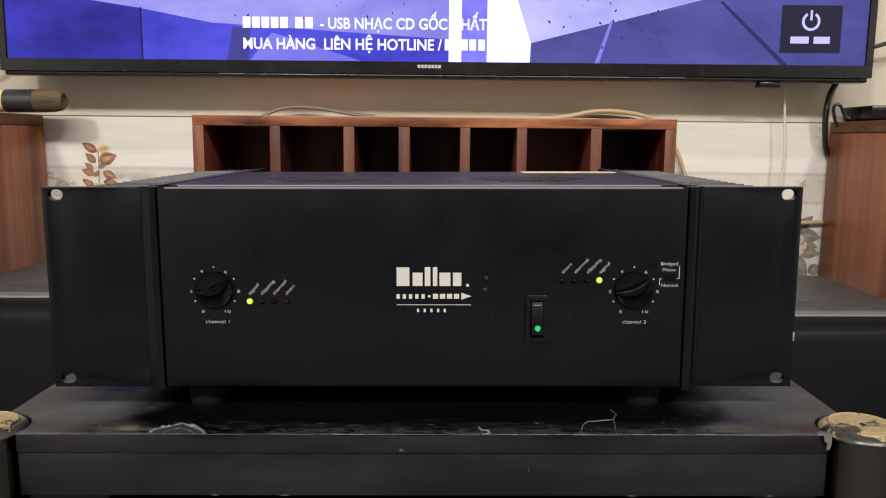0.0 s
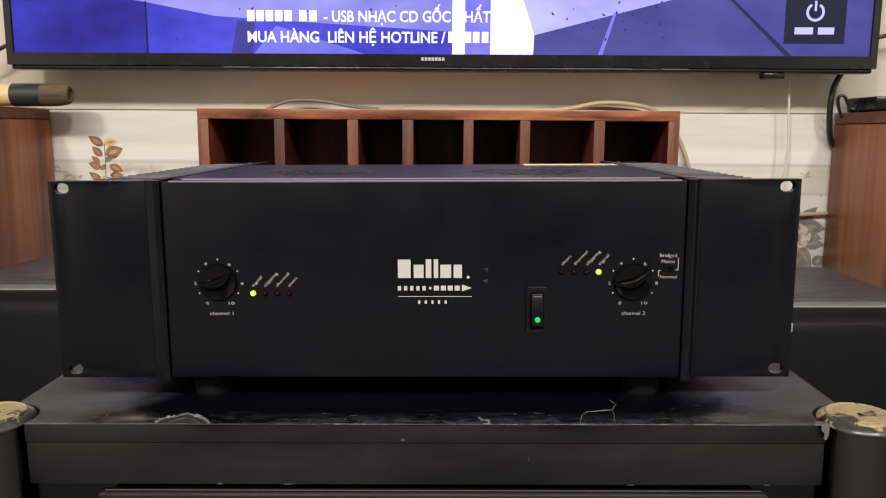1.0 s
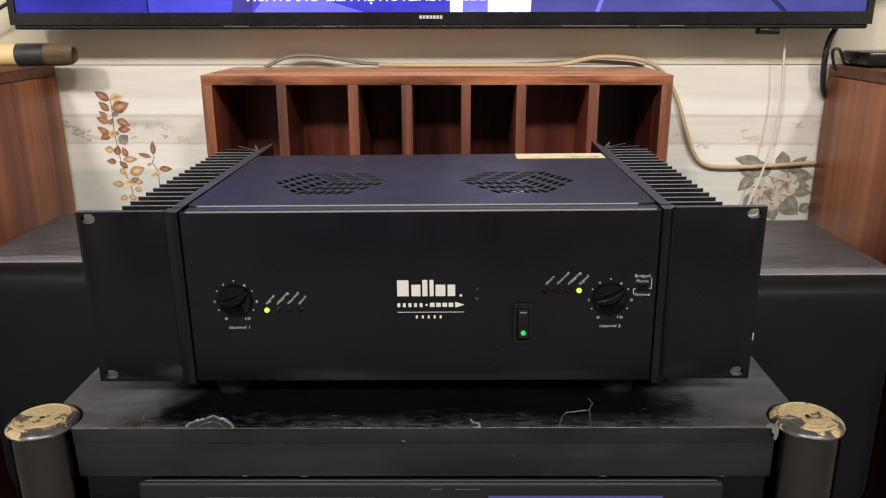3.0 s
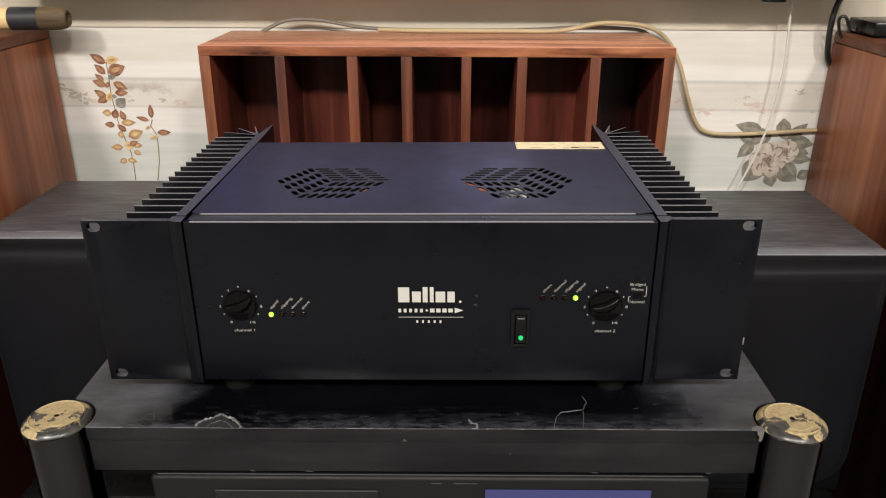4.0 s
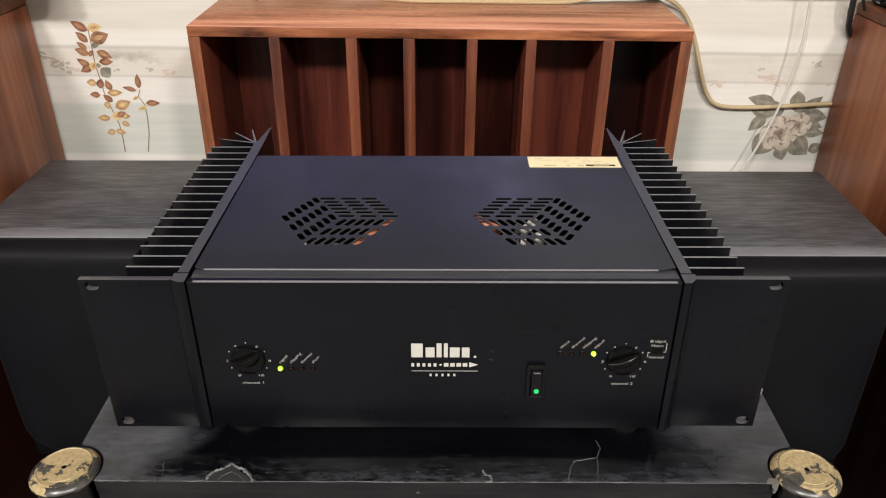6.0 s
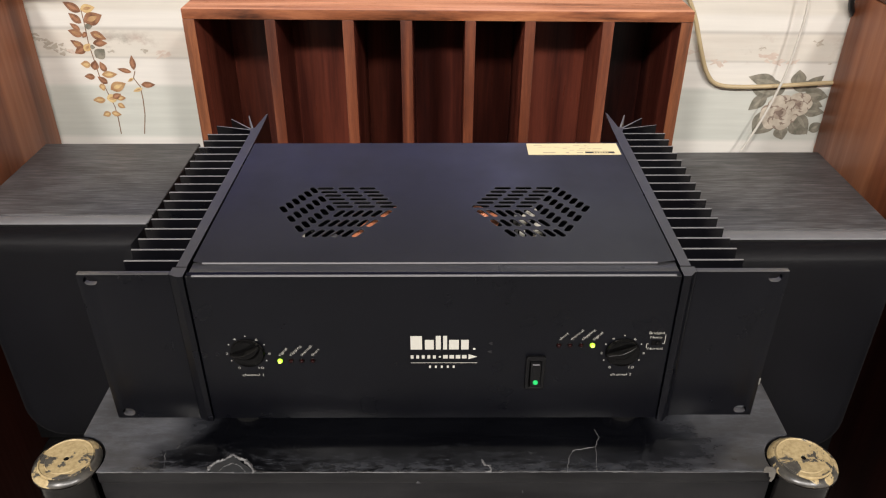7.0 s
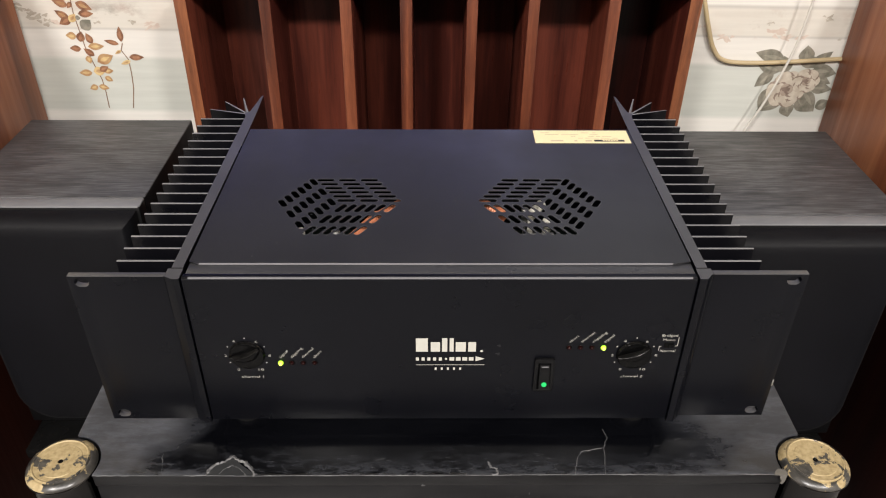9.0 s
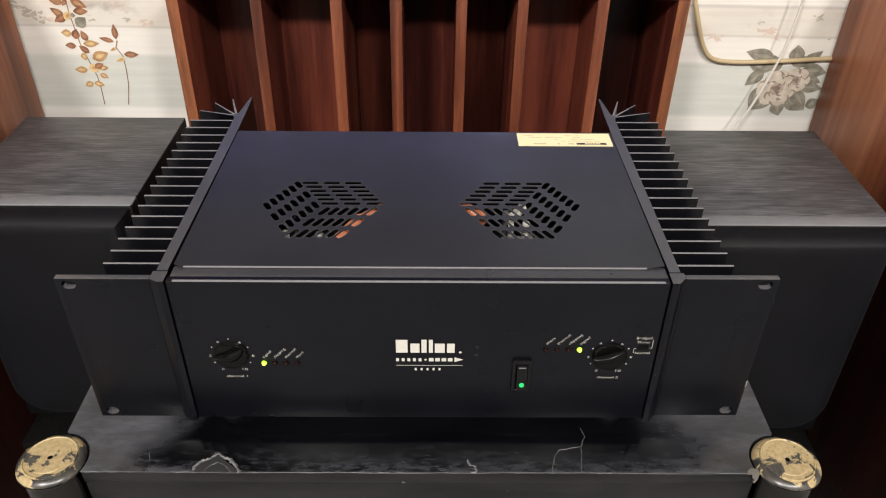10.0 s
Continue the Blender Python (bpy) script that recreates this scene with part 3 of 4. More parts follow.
def television():
    tv = thing("television", "large black flat television showing a blue and white picture", "television", (0, 0.60, 0.81), lean=LEVEL)
    x0, x1, z0, z1 = -0.586, 0.585, 0.814, 1.482
    part("back_shell", box(x0 + 0.01, x1 - 0.01, 0.582, 0.632, z0 + 0.01, z1 - 0.01, 0.008), TV_BLACK, tv)
    outline = [(x0, z0), (x1, z0), (x1, z1), (x0, z1)]
    hole = [(x0 + 0.009, z0 + 0.0160), (x1 - 0.009, z0 + 0.0160), (x1 - 0.009, z1 - 0.009), (x0 + 0.009, z1 - 0.009)]
    part("bezel", prism(outline, 0.564, 0.59, "y", [hole]), BEZEL, tv, "glossy black plastic bezel")
    part("bezel_lip", box(x0 + 0.004, x1 - 0.004, 0.566, 0.588, z0 - 0.006, z0 + 0.0005, 0.0025), TV_BLACK, tv)
    badge = mat("grey badge", (0.42, 0.42, 0.42), 0.4)
    for i in range(7):
        part("maker_badge", box(-0.0245 + i * 0.0046, -0.0209 + i * 0.0046, 0.5634, 0.5642, 0.8218, 0.8260), badge, tv, "small grey badge block")
    part("sensor_tab", box(0.437, 0.466, 0.568, 0.585, 0.8005, 0.809, 0.002), TV_BLACK, tv)
    # Short light strips paint glints on the bezel's lower edge.
    for a, b in ((-0.292, -0.258), (-0.158, -0.138), (0.17, 0.26), (0.30, 0.335)):
        part("bezel_glint", box(a, b, 0.5645, 0.5665, 0.8116, 0.8128, 0.0004), EDGE_GLINT, tv, "glint painted on the bottom edge")
    screen = part("screen", box(x0 + 0.009, x1 - 0.009, 0.5675, 0.575, z0 + 0.0160, z1 - 0.009), glow("dark screen", (0.03, 0.03, 0.055)), tv, "deep blue picture with a lit lower part")
    layer = [0.5672]

    def shape(name, pts, m):
        layer[0] -= 0.00004
        bm = bmesh.new()
        bm.faces.new([bm.verts.new((x, layer[0], z)) for x, z in pts])
        return part(name, bm, m, screen)

    def tone(name, low, high, scale=9.0):
        m = glow(name, low)
        n = Net(m)
        n.out("Emission Color", n.ramp(n.noise(n.coords((1, 1, 2)), scale, 4.0), [(0.3, low), (0.7, high)]))
        return m

    left, right, low, top = -0.576, 0.575, 0.8305, 0.918
    shape("picture_slab", [(left, low), (-0.395, low), (-0.395, 0.897), (-0.475, 0.909), (left, 0.918)], tone("deep blue slab", (0.013, 0.013, 0.19), (0.04, 0.038, 0.46)))
    shape("picture_slab", [(-0.395, low), (0.017, low), (0.017, 0.86), (-0.301, 0.879), (-0.395, 0.897)], tone("blue slab", (0.028, 0.028, 0.40), (0.085, 0.08, 0.70)))
    shape("picture_slab", [(left, 0.918), (-0.475, 0.909), (-0.395, 0.897), (-0.301, 0.879), (0.017, 0.86), (0.017, top), (left, top)], tone("pale violet slab", (0.15, 0.14, 0.62), (0.36, 0.35, 0.82), 6.0))
    shape("picture_slab", [(-0.25, low), (-0.10, low), (-0.22, 0.867)], tone("lighter violet wedge", (0.13, 0.125, 0.68), (0.22, 0.21, 0.8)))
    # the picture above goes on as wet grey slabs, paler to one side
    head = 1.472
    shape("picture_slab", [(left, top), (-0.22, top), (-0.16, head), (left, head)], tone("slate slab", (0.025, 0.025, 0.04), (0.07, 0.07, 0.095), 4.0))
    shape("picture_slab", [(-0.22, top), (0.12, top), (0.16, head), (-0.16, head)], tone("dark slate slab", (0.03, 0.03, 0.05), (0.075, 0.075, 0.105), 4.0))
    shape("picture_slab", [(0.12, top), (right, top), (right, head), (0.16, head)], tone("pale grey slab", (0.24, 0.245, 0.28), (0.46, 0.465, 0.50), 4.0))
    shape("picture_line", [(-0.396, low), (-0.3935, low), (-0.3935, 0.898), (-0.396, 0.898)], glow("dark blue seam", (0.008, 0.008, 0.08)))
    shape("picture_shade", [(-0.281, low), (-0.252, low), (-0.248, 0.872), (-0.272, 0.874)], tone("dark stroke", (0.02, 0.02, 0.16), (0.06, 0.055, 0.3)))
    shape("picture_bar", [(0.017, low), (0.034, low), (0.034, top), (0.017, top)], glow("white bar", (0.80, 0.80, 1.5), 1.6))
    shape("picture_bar", [(0.034, low), (0.068, low), (0.068, top), (0.034, top)], tone("violet bar", (0.11, 0.10, 0.72), (0.28, 0.26, 0.95)))
    shape("picture_bar", [(0.068, low), (0.126, low), (0.127, 0.856), (0.108, 0.912), (0.108, top), (0.068, top)], glow("white slab", (0.72, 0.72, 1.3), 1.6))
    shape("picture_slab", [(0.127, 0.856), (0.37, 0.918), (0.37, top), (0.108, top), (0.108, 0.912)], tone("pale slab", (0.32, 0.31, 0.75), (0.58, 0.56, 0.92), 7.0))
    shape("picture_slab", [(0.126, low), (right, low), (right, top), (0.37, top), (0.37, 0.918), (0.127, 0.856)], tone("grey blue slab", (0.050, 0.050, 0.225), (0.084, 0.083, 0.34)))
    shape("picture_line", [(0.376, 0.912), (0.381, 0.912), (0.472, low), (0.463, low)], glow("dark seam", (0.02, 0.02, 0.10)))
    shape("picture_line", [(0.232, 0.885), (0.236, 0.886), (0.219, low), (0.213, low)], glow("light seam", (0.20, 0.19, 0.75)))
    rng = random.Random(3)
    drop = glow("rain spots", (0.03, 0.03, 0.2))
    for _ in range(46):
        x, z, r = rng.choice((rng.uniform(-0.56, -0.02), rng.uniform(0.15, 0.30))), rng.uniform(0.845, 0.914), rng.uniform(0.0006, 0.0016)
        shape("picture_spot", capsule(x, z, r * 3, r * 1.6, rng.uniform(0, 3), 3), drop)
    shape("corner_mark", [(0.459, 0.8462), (0.5395, 0.8462), (0.5395, 0.908), (0.459, 0.908)], glow("dark square", (0.014, 0.014, 0.035)))
    pale = glow("pale violet mark", (0.55, 0.52, 0.95))
    ring = [(0.4985 + 0.0122 * math.cos(a), 0.8872 + 0.0122 * math.sin(a)) for a in [radians(120 + 300 * i / 24) for i in range(25)]]
    ring += [(0.4985 + 0.0088 * math.cos(a), 0.8872 + 0.0088 * math.sin(a)) for a in [radians(420 - 300 * i / 24) for i in range(25)]]
    layer[0] -= 0.00004
    part("mark_ring", prism(ring, layer[0], layer[0] - 0.00002, "y"), pale, screen)
    shape("mark_stem", [(0.4970, 0.8885), (0.5000, 0.8885), (0.5000, 0.9015), (0.4970, 0.9015)], pale)
    for a, b in ((0.4725, 0.497), (0.5035, 0.525)):
        shape("mark_bar", [(a, 0.8585), (b, 0.8585), (b, 0.8675), (a, 0.8675)], pale)
    white = glow("white caption", (0.92, 0.92, 1.0))
    layer[0] -= 0.0001
    y = layer[0]
    for a in (-0.258, -0.2455, -0.233, -0.2205, -0.208, -0.188, -0.1745):
        shape("caption_bar", [(a, 0.8722), (a + 0.0102, 0.8722), (a + 0.0102, 0.8868), (a, 0.8868)], white)
    part("caption", letters("- USB NH\u1ea0C CD G\u1ed0C CH\u1ea4T", 0.223, 0.0148, -0.155, y, 0.8722, bold=0.022), white, screen)
    part("caption", letters("MUA H\u00c0NG  LI\u00caN H\u1ec6 HOTLINE /", 0.266, 0.0148, -0.258, y, 0.8452, bold=0.022), white, screen)
    for a in (0.0115, 0.0225, 0.0335, 0.0445, 0.0565):
        shape("caption_bar", [(a, 0.8452), (a + 0.009, 0.8452), (a + 0.009, 0.8598), (a, 0.8598)], white)


television()


# ---- compartment rack ----
def compartment_rack():
    rack = thing("compartment_rack", "tall walnut media rack with seven empty upright compartments", "rack", (0, 0.54, 0), lean=LEVEL)
    y0, y1, top = 0.464, 0.622, 0.7545
    # One board in two tones: the glossy light on top is painted in.
    front_face(part("top_board", box(-0.298, 0.298, y0, y1, top - 0.0125, top, 0.0012), WALNUT_X_LIT, rack), WALNUT_X_FRONT)
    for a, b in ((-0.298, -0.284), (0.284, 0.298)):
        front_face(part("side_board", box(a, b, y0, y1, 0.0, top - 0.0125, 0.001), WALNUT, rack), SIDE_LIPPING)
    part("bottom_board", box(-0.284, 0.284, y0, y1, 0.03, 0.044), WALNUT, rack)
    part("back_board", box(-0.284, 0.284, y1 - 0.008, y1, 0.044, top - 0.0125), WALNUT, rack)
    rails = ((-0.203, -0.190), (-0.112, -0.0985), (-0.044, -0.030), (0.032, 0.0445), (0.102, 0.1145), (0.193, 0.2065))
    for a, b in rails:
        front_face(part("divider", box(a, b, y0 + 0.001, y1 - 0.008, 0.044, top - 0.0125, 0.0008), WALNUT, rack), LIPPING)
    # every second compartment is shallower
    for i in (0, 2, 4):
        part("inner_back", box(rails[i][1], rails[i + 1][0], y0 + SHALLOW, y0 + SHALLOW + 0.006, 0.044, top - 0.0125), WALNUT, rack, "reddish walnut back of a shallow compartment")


SHALLOW = 0.100
compartment_rack()


# ---- speakers ----
def side_speaker(side):
    inner, top, mid = 0.5685, 0.757, 0.50
    a, b = sorted((side * inner, side * (inner + 0.26)))
    base = thing("side_cabinet", "dark mahogany cabinet carrying a wooden speaker", "cabinet", (side * 0.7, 0.35, 0), "side cabinets", lean=LEVEL)
    part("carcass", box(a, b, 0.06, 0.635, 0.03, mid, 0.002), MAHOGANY, base)
    part("plinth", box(a + 0.01, b - 0.01, 0.07, 0.625, 0.0, 0.0298), TV_BLACK, base)
    sp = thing("wooden_speaker", "reddish-brown wood veneer speaker cabinet standing by the wall", "speaker", (side * 0.7, 0.45, mid), "wooden speakers", lean=LEVEL)
    part("cabinet", box(a, b, 0.285, 0.635, mid + 0.0005, top - 0.016, 0.002), CHERRY, sp)
    part("top_panel", box(a, b, 0.285, 0.635, top - 0.0157, top, 0.003), CHERRY_TOP, sp, "darker wood top panel")
    part("grille", box(a + 0.006, b - 0.006, 0.268, 0.2848, mid + 0.005, top - 0.012, 0.005), CLOTH, sp, "black cloth front grille")


side_speaker(-1)
side_speaker(1)


def bookshelf_speaker(x0, x1, y0, y1, z0, z1):
    sp = thing("bookshelf_speaker", "black ash bookshelf speaker with a curved black cloth grille", "speaker", ((x0 + x1) / 2, (y0 + y1) / 2, z0), "bookshelf speakers")
    # Pale tops over near-black sides: the light from above is in the colour.
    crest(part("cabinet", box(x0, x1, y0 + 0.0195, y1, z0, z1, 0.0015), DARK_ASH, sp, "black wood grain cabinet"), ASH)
    crest(part("front_trim", box(x0, x1, y0, y0 + 0.019, z0, z1 - 0.0004, 0.0015), DARK_ASH, sp, "black satin front baffle, its top painted lit"), TRIM_TOP_LIT)
    bm = box(x0 + 0.003, x1 - 0.003, y0 - 0.026, y0 - 0.0015, z0 + 0.02, z1 - 0.004)
    low = [e for e in bm.edges if abs(e.verts[0].co.x - e.verts[1].co.x) < 1e-6 and abs(e.verts[0].co.z - e.verts[1].co.z) < 1e-6 and e.verts[0].co.z < z0 + 0.1]
    bmesh.ops.bevel(bm, geom=low, offset=0.05, segments=8, affect="EDGES", profile=0.5)
    rim = [e for e in bm.edges if all(v.co.y < y0 - 0.024 for v in e.verts)]
    bmesh.ops.bevel(bm, geom=rim, offset=0.021, segments=7, affect="EDGES", profile=0.5)
    part("grille", bm, CLOTH, sp, "black cloth grille with rounded lower corners")
    st = thing("speaker_stand", "low black speaker stand under the bookshelf speaker", "stand", ((x0 + x1) / 2, (y0 + y1) / 2, 0), "speaker stands")
    part("top_plate", box(x0 + 0.01, x1 - 0.01, y0 - 0.05, y1, z0 - 0.016, z0 - 0.0005, 0.002), TV_BLACK, st)
    part("column", box(x0 + 0.06, x1 - 0.06, y0 + 0.05, y1 - 0.05, 0.02, z0 - 0.0165), TV_BLACK, st)
    part("foot_plate", box(x0 + 0.01, x1 - 0.01, y0, y1, 0.0, 0.0195), TV_BLACK, st)


bookshelf_speaker(-0.531, -0.322, 0.303, 0.521, 0.235, 0.564)
bookshelf_speaker(0.292, 0.519, 0.297, 0.528, 0.215, 0.546)


# ---- things on the wall and the cabinets ----
def roll():
    ob = thing("taped_rod", "pale wooden rod wrapped with black tape lying on the cabinet", "rod", (-0.56, 0.575, 0.763))
    turn = Matrix.Translation((0, 0.578, 0.7795)) @ Matrix.Rotation(radians(90), 4, "Y")
    part("rod", lathe([(0, -0.74), (0.0150, -0.74), (0.0150, -0.587), (0, -0.587)], 24, turn), mat("pale yellow wood", (0.62, 0.46, 0.22), 0.5), ob)
    part("tape", lathe([(0, -0.5868), (0.0158, -0.5868), (0.0158, -0.547), (0, -0.547)], 24, turn), mat("black tape", (0.02, 0.021, 0.025), 0.35), ob, "black tape wrapping")
    part("rod_end", lathe([(0, -0.5468), (0.0156, -0.5468), (0.0158, -0.535), (0.0152, -0.522), (0.0135, -0.513), (0.0105, -0.5085), (0.0085, -0.5085), (0.0075, -0.513), (0, -0.514)], 18, turn), OLD_WOOD, ob, "chipped wooden end")


OLD_WOOD = wood("old pale wood", (0.02, 0.014, 0.008), (0.095, 0.066, 0.036), (0.26, 0.19, 0.105), 0.6, axis="x")
roll()


def cables():
    solid("cream_cable", tube([(-0.085, 0.6150, 0.7585), (-0.06, 0.608, 0.7585), (-0.03, 0.60, 0.7585), (0.09, 0.60, 0.7575), (0.17, 0.60, 0.7575), (0.225, 0.605, 0.7665),
                                   (0.27, 0.612, 0.765), (0.305, 0.622, 0.757), (0.332, 0.632, 0.738), (0.352, 0.633, 0.705), (0.370, 0.633, 0.655), (0.384, 0.633, 0.622), (0.402, 0.633, 0.605),
                                   (0.44, 0.633, 0.601), (0.50, 0.633, 0.603), (0.566, 0.633, 0.607), (0.62, 0.637, 0.607)], 0.0031), CREAM_CABLE, "cream cable lying on the rack and hanging along the wall", "cable")
    solid("grey_cable", tube([(-0.25, 0.607, 0.757), (-0.215, 0.617, 0.7715), (-0.17, 0.619, 0.7715), (-0.10, 0.617, 0.7605), (0.0, 0.612, 0.7575), (0.12, 0.612, 0.7575), (0.2, 0.618, 0.760), (0.26, 0.624, 0.7575), (0.295, 0.630, 0.752), (0.312, 0.634, 0.735)], 0.0026), mat("grey cable sheath", (0.15, 0.132, 0.105), 0.5), "thin grey cable lying along the rack top", "cable")
    solid("white_cable", tube([(0.490, 0.60, 0.84), (0.491, 0.61, 0.80), (0.4955, 0.615, 0.745), (0.497, 0.615, 0.70), (0.4905, 0.615, 0.635), (0.480, 0.615, 0.59), (0.467, 0.615, 0.55), (0.4514, 0.615, 0.512), (0.432, 0.61, 0.47), (0.41, 0.60, 0.42), (0.40, 0.60, 0.02)], 0.0017), WHITE_CABLE, "thin white cable hanging down from the television", "cable")
    solid("black_cable", tube([(0.578, 0.615, 0.85), (0.569, 0.615, 0.815), (0.557, 0.615, 0.79), (0.553, 0.615, 0.765), (0.556, 0.62, 0.735), (0.566, 0.63, 0.71), (0.59, 0.636, 0.69)], 0.0040), BLACK_CABLE, "black cable looping down from the television", "cable")
    solid("black_lead", tube([(0.568, 0.61, 0.745), (0.561, 0.606, 0.757), (0.556, 0.60, 0.772), (0.563, 0.597, 0.774), (0.577, 0.60, 0.7565), (0.60, 0.575, 0.760), (0.625, 0.55, 0.766)], 0.0022), BLACK_CABLE, "thin black lead on the cabinet", "cable")
    solid("black_wire_loop", tube([(0.575, 0.62, 0.86), (0.60, 0.60, 0.853), (0.635, 0.60, 0.862), (0.68, 0.60, 0.868)], 0.003), BLACK_CABLE, "black wires beside the television", "cable")
    solid("black_wire", tube([(-0.70, 0.61, 0.80), (-0.655, 0.605, 0.822), (-0.615, 0.602, 0.844), (-0.575, 0.607, 0.865), (-0.55, 0.62, 0.89)], 0.0028), BLACK_CABLE, "black wire running behind the television", "cable")
    bx = thing("set_top_box", "small black set-top box on the wooden cabinet", "box", (0.64, 0.58, 0.7505))
    part("case", box(0.579, 0.70, 0.545, 0.622, 0.7535, 0.772, 0.003), TV_BLACK, bx)
    part("base", box(0.583, 0.696, 0.549, 0.618, 0.7505, 0.7533), RUBBER, bx)


cables()


# ---- rack stand ----
def arc(cx, cy, r, a0, a1, n=10):
    return [(cx + r * math.cos(radians(a0 + (a1 - a0) * i / n)), cy + r * math.sin(radians(a0 + (a1 - a0) * i / n))) for i in range(n + 1)]


def stand():
    st = thing("equipment_stand", "black laminate equipment stand with dark metal corner columns", "stand", (0, 0.12, 0))
    cx, cy = 0.2735, -0.032
    right = arc(cx, cy, 0.0265, 202, 92)
    left = [(-x, y) for x, y in reversed(right)]
    outline = [*right, (0.2755, 0.28), (-0.2755, 0.28), *left]
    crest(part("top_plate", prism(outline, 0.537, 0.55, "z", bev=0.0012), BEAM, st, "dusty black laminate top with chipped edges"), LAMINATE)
    part("front_beam", box(-0.249, 0.249, -0.0405, -0.022, 0.509, 0.5368, 0.001), BEAM, st)
    part("side_beam", box(-0.27, -0.252, 0.0, 0.28, 0.509, 0.5368), LAMINATE, st)
    part("side_beam", box(0.252, 0.27, 0.0, 0.28, 0.509, 0.5368), LAMINATE, st)
    part("back_board", box(-0.27, 0.27, 0.262, 0.28, 0.02, 0.5085), LAMINATE, st)
    part("lower_shelf", box(-0.247, 0.247, -0.045, 0.2615, 0.36, 0.38, 0.001), LAMINATE, st)
    for s in (-1, 1):
        m = Matrix.Translation((s * cx, cy, 0))
        col = part("column", lathe([(0, 0), (0.0232, 0), (0.0232, 0.5470), (0, 0.5470)], 40, m), SMOKED, st, "smoked dark metal column")
        cap = lathe([(0.0, 0.5472), (0.0244, 0.5472), (0.0248, 0.5482), (0.0242, 0.5498), (0.0215, 0.5517), (0.0207, 0.5521), (0.0186, 0.5518), (0, 0.5490)], 48, m)
        part("cap_disc", lathe([(0.0025, 0.5515), (0.0200, 0.5519), (0.0198, 0.5530), (0.0191, 0.5534), (0.0184, 0.5528), (0.0150, 0.5527), (0.0146, 0.5530), (0.0022, 0.5529), (0.0019, 0.5526), (0.0019, 0.5500)], 48, m), GOLD, col, "worn gold foil disc")
        part("cap", cap, GOLD_RIM, col, "black enamel cap with worn gold foil")
        part("cap_ring", lathe([(0.0238, 0.5466), (0.0250, 0.5468), (0.0252, 0.5474), (0.0249, 0.5481), (0.0240, 0.5482)], 48, m), SMOKED, col)
        part("cap_hole", lathe([(0, 0.5505), (0.00185, 0.5505), (0.00185, 0.5526), (0, 0.5526)], 12, m), HOLE, col)

    def ridge(pts, w, h, name="torn_edge", m=None):
        rng = random.Random(len(pts))
        bm = bmesh.new()
        prev = None
        fine = []
        for (ax, ay), (bx, by) in zip(pts, pts[1:]):
            for i in range(6):
                fine.append((ax + (bx - ax) * i / 6 + rng.uniform(-0.0004, 0.0004), ay + (by - ay) * i / 6 + rng.uniform(-0.0004, 0.0004)))
        fine.append(pts[-1])
        for i, (x, y) in enumerate(fine):
            a, b = fine[max(i - 1, 0)], fine[min(i + 1, len(fine) - 1)]
            d = Vector((b[0] - a[0], b[1] - a[1])).normalized() * w / 2 * rng.uniform(0.4, 1.4)
            now = (bm.verts.new((x - d.y, y + d.x, 0.5499)), bm.verts.new((x, y, 0.55 + h * rng.uniform(0.4, 1.2))), bm.verts.new((x + d.y, y - d.x, 0.5499)))
            if prev:
                for j in (0, 1):
                    bm.faces.new((prev[j], prev[j + 1], now[j + 1], now[j]))
            prev = now
        part(name, bm, m or TORN, st, {"torn_edge": "pale torn laminate edge", "scuff": "pale scuff mark"}.get(name, ""))

    ridge([(-0.1665, -0.043), (-0.1655, -0.037), (-0.161, -0.0325), (-0.156, -0.0305), (-0.1515, -0.0255), (-0.148, -0.0285), (-0.141, -0.0315), (-0.136, -0.0365), (-0.1315, -0.043)], 0.0030, 0.0013)
    ridge([(-0.158, -0.043), (-0.155, -0.0375), (-0.150, -0.034), (-0.145, -0.0365), (-0.140, -0.0405), (-0.138, -0.043)], 0.0014, 0.0006)
    ridge([(0.097, -0.043), (0.100, -0.030), (0.104, -0.022), (0.122, -0.0185), (0.119, -0.043)], 0.0008, 0.0004)
    ridge([(0.122, -0.0185), (0.126, -0.008), (0.124, 0.0)], 0.0007, 0.0003)
    ridge([(0.035, -0.031), (0.037, -0.036), (0.041, -0.037), (0.042, -0.042), (0.037, -0.0425)], 0.002, 0.0008)
    ridge([(-0.203, -0.024), (-0.199, -0.040)], 0.0006, 0.0003)
    # The unbroken line paints the front edge's highlight; nicks and chips follow.
    ridge([(-0.2485, -0.0430), (-0.12, -0.0430), (0.0, -0.0430), (0.12, -0.0430), (0.2485, -0.0430)], 0.0007, 0.0001, "edge_nick_glint", NICK_GLINT)
    rng = random.Random(12)
    x = -0.248
    while x < 0.245:
        run = rng.uniform(0.006, 0.05)
        if not -0.17 < x < -0.135:
            ridge([(x, -0.0428), (min(x + run, 0.248), -0.0429)], rng.uniform(0.0003, 0.0007), rng.uniform(0.0001, 0.0003), "edge_nick_glint", NICK_GLINT)
        x += run + rng.uniform(0.003, 0.03)
    for x0, x1, y0, y1, count in ((0.050, 0.092, -0.039, -0.022, 9), (-0.12, 0.03, -0.0415, -0.034, 7), (-0.245, -0.20, -0.03, 0.01, 6), (0.15, 0.235, -0.036, 0.0, 6), (-0.09, 0.02, -0.040, -0.024, 7)):
        for _ in range(count):
            x, y, a, q = rng.uniform(x0, x1), rng.uniform(y0, y1), rng.uniform(-0.7, 0.9), rng.uniform(0.002, 0.007)
